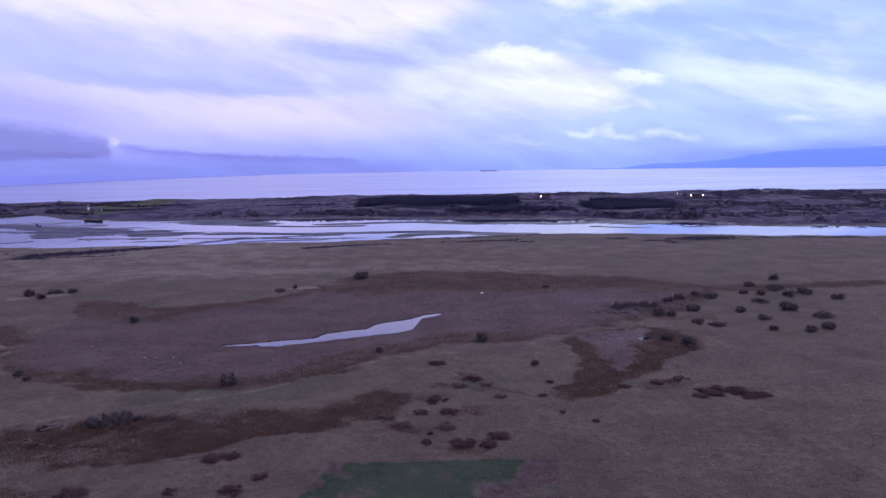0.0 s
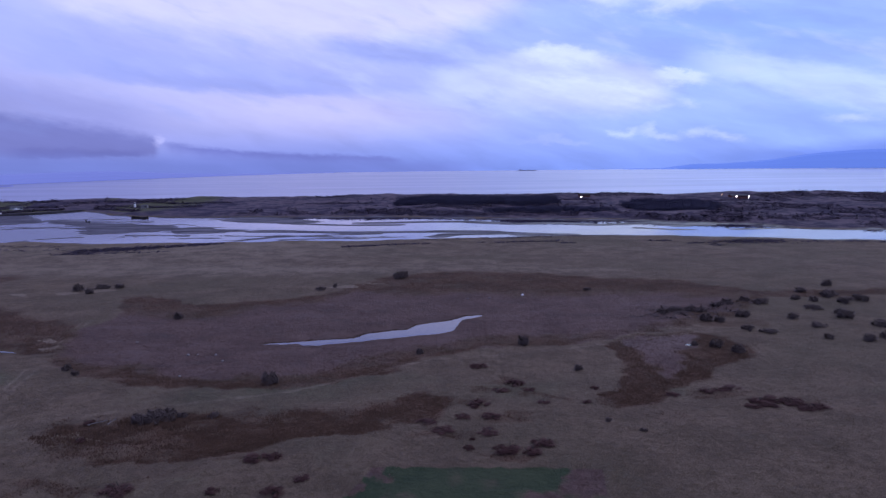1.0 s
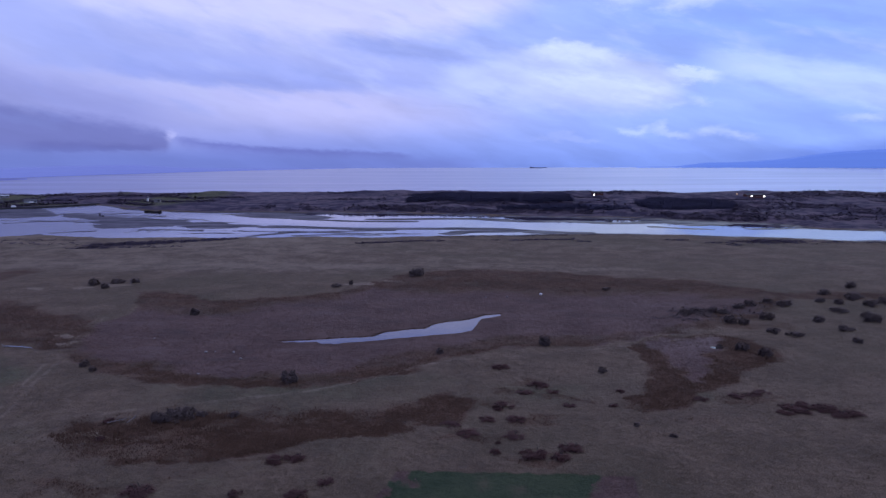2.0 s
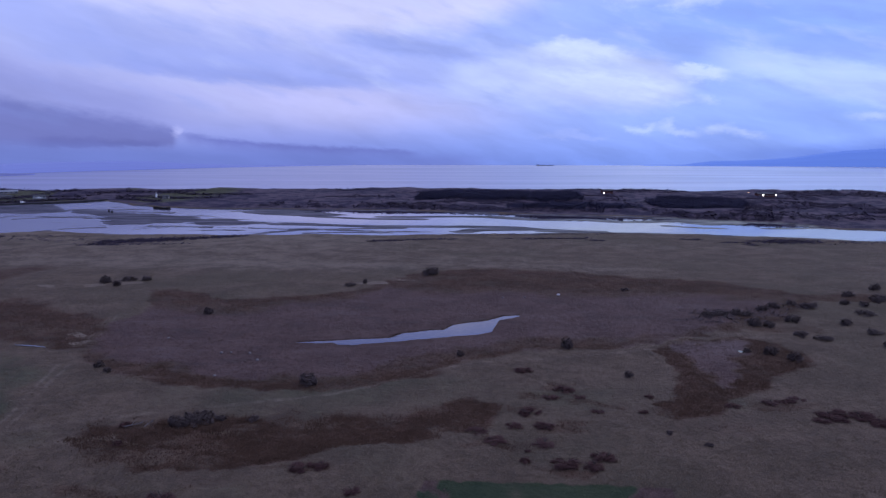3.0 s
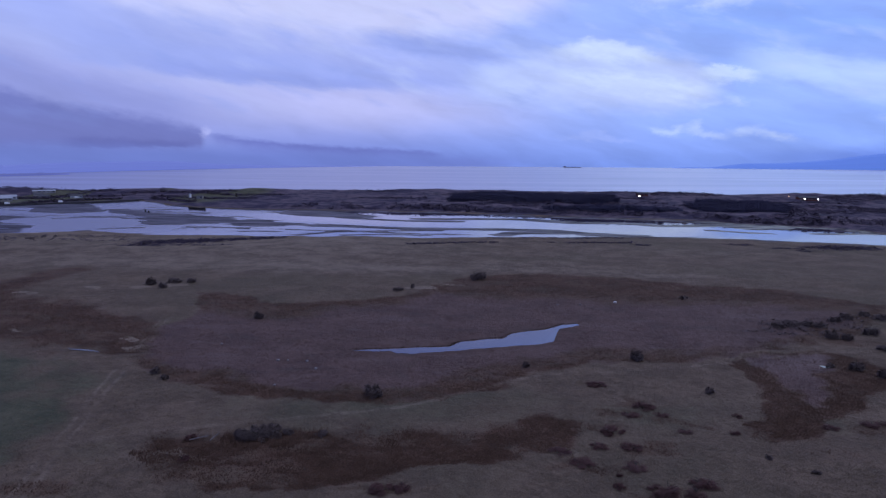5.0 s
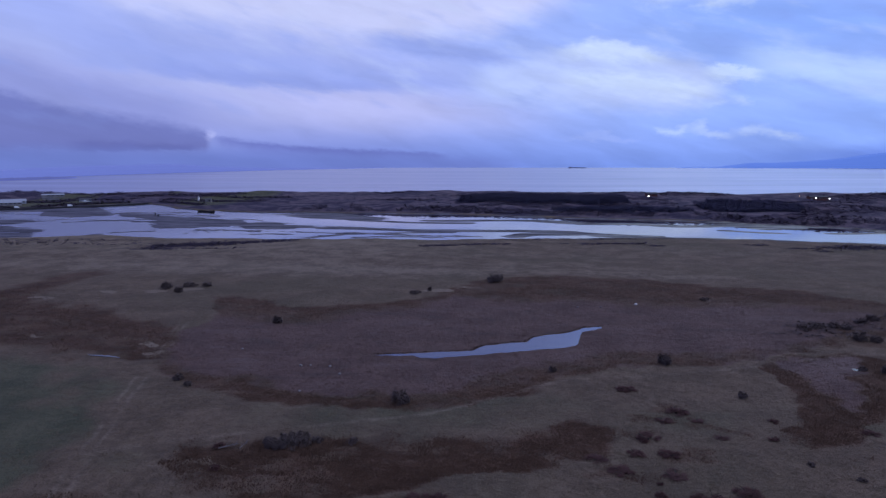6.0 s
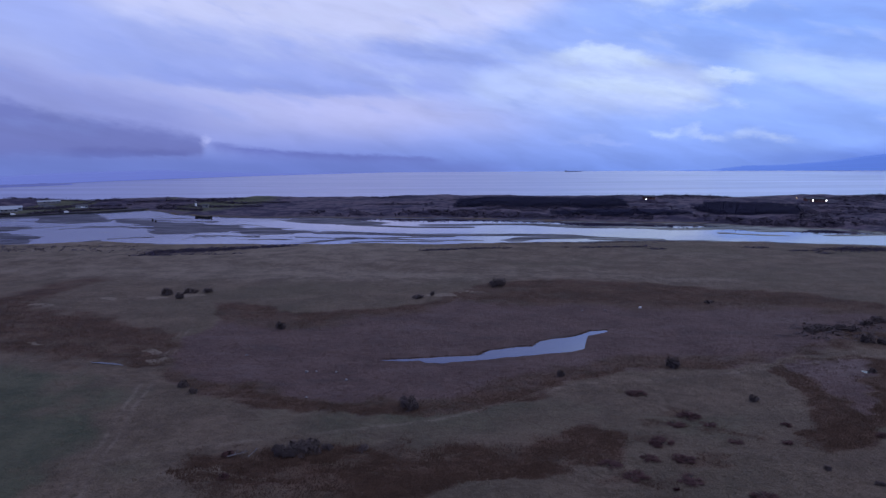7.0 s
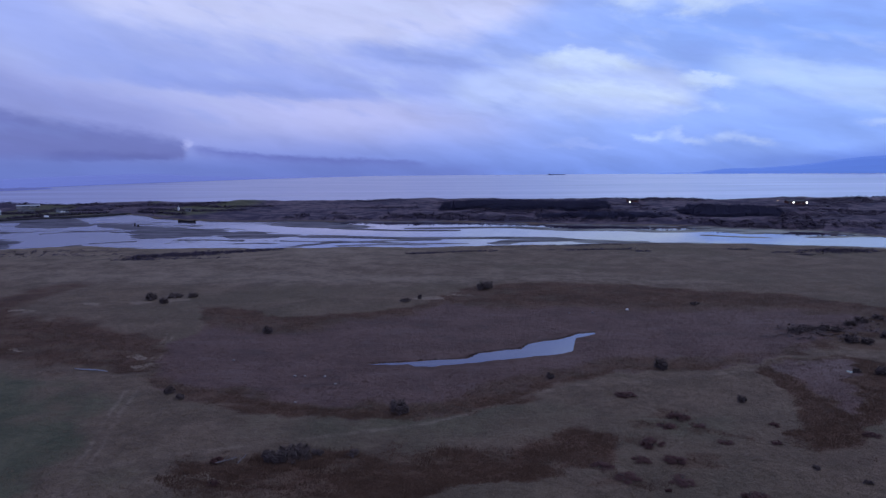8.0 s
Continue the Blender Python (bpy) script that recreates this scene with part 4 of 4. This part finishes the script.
CONCRETE = rough_stuff("old_concrete", (0.016, 0.016, 0.018), (0.04, 0.038, 0.04))
STEEL = rough_stuff("grey_steel", (0.12, 0.12, 0.13), (0.2, 0.2, 0.21), rough=0.6)
LAMP = glow("white_lamp", (1.0, 0.95, 0.85), 9.0)
LAMP_WARM = glow("warm_lamp", (1.0, 0.6, 0.3), 2.0)
WHITE = rough_stuff("white_paint", (0.74, 0.73, 0.72), (0.82, 0.82, 0.82))


def gabled(width, deep, eaves, ridge, over=0.4):
    bm = bmesh.new()
    w2, d2 = width / 2 + over, deep / 2 + over
    ends = []
    for x in (-w2, w2):
        ends.append([bm.verts.new(p) for p in ((x, -d2, eaves), (x, 0, ridge), (x, d2, eaves), (x, d2, eaves - 0.25), (x, 0, ridge - 0.25), (x, -d2, eaves - 0.25))])
    a, b = ends
    for k in range(6):
        m = (k + 1) % 6
        bm.faces.new((a[k], a[m], b[m], b[k]))
    bm.faces.new(a[::-1])
    bm.faces.new(b)
    return bm


def hall(name, at, width, deep, eaves, ridge, walls, roof, bays, turned, label, category, doors=0):
    ob = thing(name, at, label, category, "", turned)
    body = box((width, deep, eaves + 0.6), (0, 0, -0.6), 0.05)
    bmesh.ops.create_cube(body, size=1, matrix=pose(0, 0, eaves + (ridge - eaves) * 0.2) @ Matrix.Diagonal((width * 0.99, deep * 0.55, (ridge - eaves) * 0.4, 1)))
    part("wall", body, walls, ob)
    part("roof", gabled(width, deep, eaves, ridge), roof, ob)
    step = width / bays
    for n in range(bays):
        x = -width / 2 + step * (n + 0.5)
        if n < doors:
            part("door", box((step * 0.6, 0.16, eaves * 0.62), (x, -deep / 2 - 0.02, 0), 0.02), RENDERED, ob)
        else:
            pane = part("window", box((step * 0.55, 0.12, 1.3), (x, -deep / 2 - 0.02, eaves * 0.45), 0.02), GLASS, ob)
            part("sill", box((step * 0.65, 0.3, 0.12), (x, -deep / 2 - 0.08, eaves * 0.45 - 0.14)), CLAD, pane)
    return ob


def on_land(x, y, sink=0.0):
    return (x, y, height_at(x, y) - sink)


hall("warehouse", on_land(-596, 703), 34, 12, 3.4, 4.8, RENDERED, CLAD, 8, 40, "long low grey warehouse with a pale sheet roof", "warehouse", 3)
hall("warehouse", on_land(-622, 738), 40, 14, 4.2, 6.0, CLAD, CLAD, 8, 40, "pale-clad warehouse with a pale sheet roof", "warehouse", 2)
hall("house", on_land(-590, 775), 12, 8, 3.6, 5.0, RENDERED, SLATE, 4, 36, "small grey house with a slate roof", "house", 1)
hall("house", on_land(-556, 786), 13, 7, 2.8, 4.6, CLAD, SLATE, 4, 34, "long low white cottage with a slate roof", "house", 1)
hall("house", on_land(-620, 805), 11, 8, 3.6, 5.2, RENDERED, SLATE, 3, 37, "grey cottage beside the warehouses", "house", 1)
hall("farm_shed", on_land(-640, 842), 26, 10, 3.0, 4.2, RENDERED, CLAD, 5, 37, "long grey farm shed with a pale roof in the fields", "shed", 1)
hall("works_building", on_land(327, 886), 22, 9, 3.4, 5.0, BRICK, SLATE, 6, 6, "dark red brick works building lit by floodlights", "building", 1)
hall("works_building", on_land(138, 922), 14, 8, 3.2, 4.8, BRICK, SLATE, 4, 4, "small dark brick works building on the dunes", "building", 1)
hall("bunker_hut", on_land(-405, 800), 7, 6, 3.0, 4.2, RENDERED, SLATE, 2, 10, "small grey hut on the dunes", "hut", 1)


def lamp_post(at, tall, lamp, head, label):
    ob = thing("floodlight_mast", at, label, "lamp", "floodlights of the works")
    part("pole", tube(0.14, tall, (0, 0, 0), 8, 0.6), STEEL, ob)
    part("arm", box((1.6, 0.12, 0.12), (0, 0, tall - 0.1)), STEEL, ob)
    case = part("lamp_housing", box((head + 0.2, 0.4, head * 0.7 + 0.2), (0, 0.12, tall - 0.05), 0.04), STEEL, ob)
    part("lens", box((head, 0.14, head * 0.7), (0, -0.14, tall + 0.05), 0.03), lamp, case, "glowing white lens")


lamp_post(on_land(132, 908), 2.6, LAMP, 1.35, "lit white floodlight on a steel mast on the dunes")
lamp_post(on_land(319, 871), 2.6, LAMP, 1.5, "lit white floodlight beside the brick works")
lamp_post(on_land(335.5, 874), 2.6, LAMP, 1.5, "lit white floodlight at the end of the works")
lamp_post(on_land(309, 893), 2.6, LAMP_WARM, 1.0, "dim orange lamp on a steel mast behind the works")


def white_tower(at):
    ob = thing("white_tower", at, "small white lookout tower standing on the dunes", "tower")
    ob.scale = (0.7, 0.7, 0.65)
    part("shaft", tube(2.0, 7.5, (0, 0, -0.5), 12, 0.72), WHITE, ob)
    part("gallery", tube(2.0, 0.5, (0, 0, 6.9), 12), WHITE, ob)
    lantern = part("lantern", tube(1.1, 1.6, (0, 0, 7.4), 10), GLASS, ob)
    part("cap", tube(1.4, 1.0, (0, 0, 9.0), 10, 0.1), WHITE, lantern)


white_tower(on_land(-425, 815))


def quay():
    bm = bmesh.new()
    line = spline([(-660, 580), (-600, 636), (-566, 667), (-545, 680), (-530, 697), (-510, 717), (-490, 740), (-475, 768), (-470, 784)], False, 5)
    rows = []
    for n, (x, y) in enumerate(line):
        d = line[min(n + 1, len(line) - 1)] - line[max(n - 1, 0)]
        side = np.array([-d[1], d[0]]) / np.hypot(*d)
        rows.append([bm.verts.new((x + side[0] * s, y + side[1] * s, z)) for s, z in ((-2.6, -1.2), (-1.6, 1.3), (2.0, 1.3), (2.4, -1.2))])
    for a, b in zip(rows, rows[1:]):
        for k in range(3):
            bm.faces.new((a[k], a[k + 1], b[k + 1], b[k]))
    bm.faces.new(rows[0])
    bm.faces.new(rows[-1][::-1])
    bm.normal_update()
    me = bpy.data.meshes.new("quay_wall")
    bm.to_mesh(me)
    bm.free()
    me.materials.append(CONCRETE)
    tagged(new("quay_wall", me), "dark stone training wall along the far river bank", "wall", kind="structure")


quay()


def parked_van(at, turned, mat, label):
    ob = thing("van", at, label, "van", "vehicles on the quay", turned)
    body = box((4.6, 1.9, 1.2), (0, 0, 0.35), 0.15)
    bmesh.ops.create_cube(body, size=1, matrix=pose(-0.6, 0, 1.85) @ Matrix.Diagonal((3.2, 1.8, 0.7, 1)))
    part("body", body, mat, ob)
    part("windscreen", box((0.15, 1.5, 0.55), (1.05, 0, 1.5), 0.02), GLASS, ob)
    for x in (-1.4, 1.4):
        for y in (-0.9, 0.9):
            part("wheel", tube(0.34, 0.22, (x, y - 0.11, 0.34), 10, 1.0, (0, 1, 0)), SLATE, ob)


parked_van((-556.5, 673.3, 1.3), 32, WHITE, "white van parked on the quay wall")
parked_van((-520, 707, 1.3), 44, WHITE, "white van parked farther along the quay")
parked_van(on_land(-550, 778), 20, WHITE, "white van parked beside the cottages")


def wreck(at):
    ob = thing("hulk", at, "rotting dark timber hulk stranded at the channel's edge", "wreck", turned=-26)
    ob.scale = (0.95, 0.8, 0.6)
    bm = bmesh.new()
    ribs = []
    for n in range(15):
        u = n / 14
        half = 4.2 * math.sin(math.pi * min(1, max(0, 0.12 + 0.80 * u))) ** 0.6
        top = 3.0 + 1.6 * abs(u - 0.5) * 2 + 0.5 * noise.noise((u * 11, 4.0, 0))
        x = -12 + 24 * u
        outer = [(x, -half, top), (x, -half * 0.85, 1.0), (x, 0, -0.8), (x, half * 0.85, 1.0), (x, half, top + 0.3 * noise.noise((u * 9, 9.0, 0)))]
        inner = [(x, half - 0.35, top - 0.02), (x, 0, 0.2), (x, -half + 0.35, top - 0.02)]
        ribs.append([bm.verts.new(p) for p in outer + inner])
    for a, b in zip(ribs, ribs[1:]):
        for k in range(8):
            m = (k + 1) % 8
            bm.faces.new((a[k], a[m], b[m], b[k]))
    bm.faces.new(ribs[0])
    bm.faces.new(ribs[-1][::-1])
    part("hull", bm, TIMBER, ob)
    part("sternpost", box((0.6, 0.6, 6.0), (-11.7, 0, -0.5), 0.05), TIMBER, ob)
    part("stem", box((0.6, 0.5, 6.5), (11.8, 0, -0.5), 0.05), TIMBER, ob)
    for n in range(6):
        part("beam", box((0.35, 6.2, 0.35), (-9 + n * 3.6, 0, 2.6)), TIMBER, ob)


wreck((-341, 662, WATER - 0.7))


def mooring(at, tall, label):
    ob = thing("mooring_dolphin", at, label, "mooring post", "mooring posts in the river")
    ob.scale = (0.8, 0.8, 0.62)
    for x, y in ((0.9, 0), (-0.5, 0.8), (-0.5, -0.8)):
        part("pile", tube(0.42, tall, (x, y, -1.0), 8, 0.75, (-x * 0.12, -y * 0.12, 1)), TIMBER, ob)
    part("cap", box((2.0, 1.9, 0.5), (0, 0, tall - 1.2), 0.08), TIMBER, ob)


mooring((-369, 616, WATER), 5.0, "dark timber mooring dolphin standing in the shallows")
mooring((-362, 609, WATER), 4.0, "shorter dark mooring dolphin standing in the shallows")

# ---- bushes on the moor ----


def bush_model(name, seed, mat, leaves, squat, label, category, group, spread=0.82):
    """A thicket one metre across its half: stems, limbs and a lumpy crown of small leaves."""
    rng = np.random.default_rng(seed)
    ob = thing(name, (0, 0, 0), label, category, group)
    for n in range(3):
        a = rng.uniform(0, 6.3)
        lean = (0.55 * math.cos(a), 0.55 * math.sin(a), 1)
        stem = part("stem", tube(0.055, 0.62, (0.1 * math.cos(a), 0.1 * math.sin(a), -0.08), 6, 0.5, lean), BARK, ob)
        for k in range(2):
            b = a + rng.uniform(-0.9, 0.9)
            part("limb", tube(0.028, 0.5, (0.32 * math.cos(a), 0.32 * math.sin(a), 0.34), 5, 0.3, (0.8 * math.cos(b), 0.8 * math.sin(b), 0.8)), BARK, stem)
    lumps = 16
    a, far = rng.uniform(0, 6.3, lumps), np.sqrt(rng.uniform(0, 1, lumps)) * spread
    centre = np.stack([far * np.cos(a), far * np.sin(a), 0.10 + 0.56 * rng.uniform(0.3, 1, lumps) * (1.0 - far**1.5)], -1)
    size = rng.uniform(0.18, 0.40, lumps) * (1.1 - 0.4 * far)
    pick = rng.integers(0, lumps, leaves)
    ball = rng.normal(0, 1, (leaves, 3))
    ball /= np.linalg.norm(ball, axis=1, keepdims=True)
    c = centre[pick] + ball * (size[pick] * rng.uniform(0.05, 1.25, leaves) ** 0.6)[:, None]
    c[:, 2] = np.maximum(c[:, 2] * squat, 0.02)
    verts = (c[:, None] + rng.normal(0, 0.023, (leaves, 3, 3))).reshape(-1, 3)
    verts = face_up(verts, (0.0, 0.0, 1.0))
    normals = verts * np.array((0.45, 0.45, 0.3)) + np.array((0, 0, 0.8))
    normals /= np.linalg.norm(normals, axis=1, keepdims=True)
    crown = new("crown", leaf_mesh("crown", verts, mat, normals))
    crown.parent = ob
    return ob


def plant(models, spots, seed):
    """Stands copies of the models at places of x, y, width and height in metres."""
    rng = random.Random(seed)
    for x, y, wide, tall in spots:
        model = rng.choice(models)
        m = Matrix.LocRotScale((x, y, height_at(x, y) - 0.05), Euler((0, 0, rng.uniform(0, 6.3))), (wide * 0.51, wide * 0.51 * rng.uniform(0.8, 1.15), tall))
        copy_thing(model, m)


def retire(models):
    for ob in models:
        for o in (*ob.children_recursive, ob):
            bpy.data.objects.remove(o)


thorns = [bush_model("thorn_bush", 40 + n, TWIG, 7000, 1.0, "dark leafless thorn bush standing on rough grass", "bush", "thorn bushes on the moor") for n in range(5)]
plant(thorns, [(-36, 297, 8.5, 4.6), (-165.8, 268, 5.5, 4.2), (-156.7, 260, 5, 3.2), (-159, 273, 7, 2.6), (-152, 274, 6, 2.4), (-66, 269, 6, 1.8), (-61, 275, 2.2, 2.6),
               (-101, 217, 4, 3.2), (-50.4, 152, 5, 3.6), (-104, 160.5, 2.6, 2.2), (-99.8, 156.6, 2.4, 1.8), (-68, 126.5, 4, 2.6), (-65.5, 127.5, 4.4, 3.0), (-66.5, 129.5, 4, 2.8), (-63.4, 128.6, 3.6, 2.4), (-69.6, 128.6, 3, 2.0), (-64.4, 131, 3.4, 2.2), (-61.5, 130.4, 2.6, 1.4), (10.5, 186.5, 5.2, 3.4),
               (-17.6, 177, 2.4, 2.0)], 1)
plant(thorns, [(22.2, 163.6, 2.6, 1.8), (29, 125.6, 1.9, 1.0), (41, 268, 4, 1.6), (-55, 130.5, 3.5, 1.5), (23.5, 131, 2.0, 0.9)], 6)
plant(thorns, [(59.6, 227.5, 5.5, 2.2), (64, 230, 6, 2.2), (69, 231, 6, 2.4), (72, 229, 5, 2.2), (80.4, 237.7, 5, 2.4), (85, 242, 5, 2.6), (83, 220.5, 5.5, 3.2), (69.5, 215.3, 4.4, 3.6),
               (73.2, 213.5, 4.2, 2.8), (97, 241, 6.5, 3.0), (93.4, 247.4, 5, 2.2), (78, 203, 4.5, 1.9), (82, 199, 5, 1.9), (97.6, 218.6, 5, 2.6), (100, 207.5, 6, 1.8), (111.3, 247.8, 4.5, 2.2)], 2)
plant(thorns, [(125.7, 252.7, 6, 3), (126.4, 242.4, 6, 3), (133, 247, 6.5, 3.4), (115.4, 224.3, 5.5, 2.6), (114.2, 218.6, 6.5, 3.4), (136.3, 276, 6, 3.6), (119, 208.5, 6.5, 2.2), (112, 193, 6, 2.8),
               (95.7, 193, 3.2, 2.2), (110.5, 233, 7, 1.8), (120.6, 264, 6, 2.6), (106, 191, 5.5, 2.4), (128, 258, 7, 2.6), (140, 236, 6, 2.8), (117, 246, 5, 2.2), (62.5, 184.5, 4.6, 3.2), (66, 179, 4.2, 3.0), (57, 186.5, 2.2, 1.5)], 3)
retire(thorns)
brambles = [bush_model("bramble_thicket", 60 + n, BRAMBLE, 7000, 0.8, "low dark red bramble thicket on the rough grass", "bush", "bramble thickets on the moor", 0.66) for n in range(4)]
plant(brambles, [(6.3, 152.6, 5.6, 1.3), (-1.6, 138.8, 6.5, 1.5), (2.9, 116, 6.4, 1.7), (7.5, 115.3, 4.5, 1.4), (9.6, 119, 5, 1.3), (0.7, 132, 4.6, 1.0), (-5, 131.6, 4.4, 0.9), (-1.8, 165.2, 5.2, 1.2),
                 (-3.5, 117, 2.6, 1.0), (-3, 121, 1.5, 0.8), (58, 140.5, 6, 1.3), (63, 141, 7, 1.5), (67, 138.5, 5, 1.2), (54, 139, 4.5, 0.9), (60, 143, 6, 1.3), (56, 142, 5, 1.1), (64, 138, 5, 1.1), (40, 146, 4, 0.8), (51, 149, 4, 0.5), (-40, 111.5, 5.5, 1.4), (-37, 112, 4, 1.1), (-8.4, 125, 6, 0.8), (-12, 129, 5, 0.7)], 4)
plant(brambles, [(-58, 99, 6, 1.3), (-33.4, 99.4, 4.6, 1.4), (-43, 99.4, 3, 0.9), (3, 148, 4.5, 0.7), (9, 149, 4, 0.6), (24, 150, 3, 0.8), (21, 141, 2.6, 0.7), (48, 148, 5, 0.8), (54, 150, 6, 0.7), (0, 124.5, 6, 0.7), (12, 141, 4, 0.5), (-78, 126, 3, 1.2), (-75, 118, 2.5, 1.0), (-30, 104, 3.4, 0.8)], 5)
retire(brambles)


def boulder(x, y, size, seed):
    bm = bmesh.new()
    bmesh.ops.create_icosphere(bm, subdivisions=2, radius=1)
    for v in bm.verts:
        v.co *= 1 + 0.3 * noise.noise(v.co * 1.4 + Vector((seed, 0, 0)))
        v.co.z *= 0.6
    me = bpy.data.meshes.new("boulder")
    bm.to_mesh(me)
    bm.free()
    me.materials.append(WHITE if seed == 0 else PALE)
    ob = tagged(new("boulder", me), "small pale boulder lying among the reeds", "boulder", "pale boulders in the reed bed")
    ob.matrix_world = Matrix.LocRotScale((x, y, height_at(x, y) + 0.25 * size), Euler((0, 0, seed)), (size, size * 0.8, size))


for n, (x, y, size) in enumerate([(14.7, 257.5, 0.6), (-79.3, 174.5, 0.5), (-77, 175, 0.4), (-72, 175, 0.45), (-68, 169.4, 0.45), (-73.6, 156.5, 0.35), (-100, 187.5, 0.4), (-6, 251, 0.4), (2, 252, 0.45)]):
    boulder(x, y, size, n * 2.7)

DEAD = rough_stuff("bleached_wood", (0.11, 0.095, 0.095), (0.18, 0.16, 0.155))


def dead_branch(x, y, turned, size, label):
    """A fallen bough with forked limbs, lying in the reeds."""
    ob = thing("dead_branch", (x, y, height_at(x, y) + 0.3), label, "branch", "fallen branches", turned)
    part("bough", tube(0.12 * size, 3.6 * size, (-1.8 * size, 0, 0), 6, 0.4, (1, 0.1, 0.12)), DEAD, ob)
    for n, (at, way, long) in enumerate(((-0.6, (0.6, 0.7, 0.5), 1.6), (0.3, (0.5, -0.6, 0.7), 1.5), (0.9, (0.7, 0.4, 0.8), 1.1))):
        part("limb", tube(0.06 * size, long * size, (at * size, 0.1 * size, 0.12 * size), 5, 0.3, way), DEAD, ob)


dead_branch(-76, 125.5, 20, 1.0, "bleached fallen branch lying in the rust-brown reeds")
dead_branch(-73.5, 126.5, 75, 0.8, "smaller bleached branch lying beside the first")

# small pools that catch the sky
flat_sheet("pool", ragged(spline([(-139, 178.4), (-136.5, 178), (-133, 177.6), (-130, 176.6), (-127, 175.2), (-130, 175.8), (-133, 176.4), (-137, 177.4)]), 0.9), height_at(-132, 177) + 0.1, POOL, "thin strip of standing water in the marsh", "pool")
flat_sheet("pool", ragged(spline([(54.6, 187.4), (55.8, 187.2), (56.4, 185.6), (55.4, 185.2), (54.8, 186.2)]), 0.4), height_at(55.5, 186.3) + 0.06, POOL, "small pool shining in the reed hollow", "pool")

# ---- grass and reeds ----


def blades(x, y, z, tall, wide, count, rng, spread):
    """Tufts of bent triangular blades."""
    n = len(x)
    a = rng.uniform(0, 2 * np.pi, (n, count))
    off = rng.normal(0, 1, (n, count, 2)) * spread
    bx, by = x[:, None] + off[..., 0], y[:, None] + off[..., 1]
    half = wide * rng.uniform(0.6, 1.3, (n, count))
    h = tall[:, None] * rng.uniform(0.55, 1.2, (n, count))
    lean = rng.normal(0.12, 0.22, (n, count, 2)) * h[..., None]
    low = z[:, None] - 0.08
    p1 = np.stack([bx - half * np.cos(a), by - half * np.sin(a), low + 0 * a], -1)
    p2 = np.stack([bx + half * np.cos(a), by + half * np.sin(a), low + 0 * a], -1)
    turned = np.where(np.cos(a) >= 0, 1.0, -1.0)[..., None]
    p1, p2 = np.where(turned > 0, p1, p2), np.where(turned > 0, p2, p1)
    p3 = np.stack([bx + lean[..., 0], by + lean[..., 1], z[:, None] + h], -1)
    verts = np.stack([p1, p2, p3], 2).reshape(-1, 3)
    return verts, np.arange(len(verts), dtype=np.int32).reshape(-1, 3)


def sow(count, seed, near=88, far=330):
    """Places in the wedge of moor before the camera, thinning with distance."""
    rng = np.random.default_rng(seed)
    r = near * (far / near) ** rng.uniform(0, 1, count)
    a = radians(95) + radians(46) * rng.uniform(-1, 1, count)
    return MID[0] + r * np.cos(a), MID[1] + r * np.sin(a), rng


def reeds_and_grass():
    x, y, rng = sow(150000, 91)
    height, reed, rust, green, pale, mud, dune, turf, damp = lie(x, y)
    on_pond = (away(POND_LINE, x, y, True) > -0.6) | (mud > 0.3)
    chance = rng.uniform(0, 1, len(x))
    pick = (reed > 0.4) & ~on_pond & (chance < 0.14)
    v, t = blades(x[pick], y[pick], height[pick], rng.uniform(0.15, 0.4, pick.sum()), 0.22, 4, rng, 0.4)
    stuff("faded_reeds", v, t, REED, "flattened mauve-brown winter reeds filling the marsh", "reeds", True)
    pick = (rust > 0.3 + 0.7 * rng.uniform(0, 1, len(x))) & ~on_pond
    v, t = blades(x[pick], y[pick], height[pick], rng.uniform(0.12, 0.36, pick.sum()), 0.15, 5, rng, 0.55)
    stuff("rust_reeds", v, t, RUST, "tall rust-brown reeds round the marsh's rim", "reeds", True)
    # taller ragged stands in the belt beside the track and round the hollow
    stand = np.maximum(away(FRONT_REEDS, x, y, True), away(POOL_REEDS, x, y, True))
    pick = (rust > 0.35) & (stand > 0) & (fbm(x, y, 7) > 0.05) & (chance < 0.4)
    lush = 0.35 + 0.75 * smooth(fbm(x[pick], y[pick], 9), -0.1, 0.8)
    v, t = blades(x[pick], y[pick], height[pick], lush * rng.uniform(0.6, 1.3, pick.sum()), 0.09, 5, rng, 0.5)
    stuff("standing_reeds", v, t, RUST, "ragged standing rust-brown reeds in dense clumps", "reeds", True)
    pick = (reed < 0.3) & (rust < 0.3) & (pale < 0.3) & ~on_pond & (turf < 0.3) & (chance < 0.5 * (1 - np.clip(green, 0, 0.9)))
    v, t = blades(x[pick], y[pick], height[pick], rng.uniform(0.12, 0.34, pick.sum()), 0.10, 4, rng, 0.3)
    stuff("rough_grass", v, t, GRASS, "pale tussocky winter grass over the moor", "grass", True)

    # a taller dark fringe along the pond's far bank
    line = POND_LINE
    n = rng.integers(0, 80, 520)
    u = rng.uniform(0, 1, 520)[:, None]
    p = line[n] * (1 - u) + line[n + 1] * u
    x, y = p[:, 0] + rng.normal(0, 0.3, 520), p[:, 1] + 0.45 + np.abs(rng.normal(0, 0.5, 520))
    v, t = blades(x, y, lie(x, y)[0], rng.uniform(0.12, 0.34, 520), 0.12, 3, rng, 0.2)
    stuff("bank_reeds", v, t, RUST, "dark reed stalks along the pond's far bank", "reeds")


reeds_and_grass()
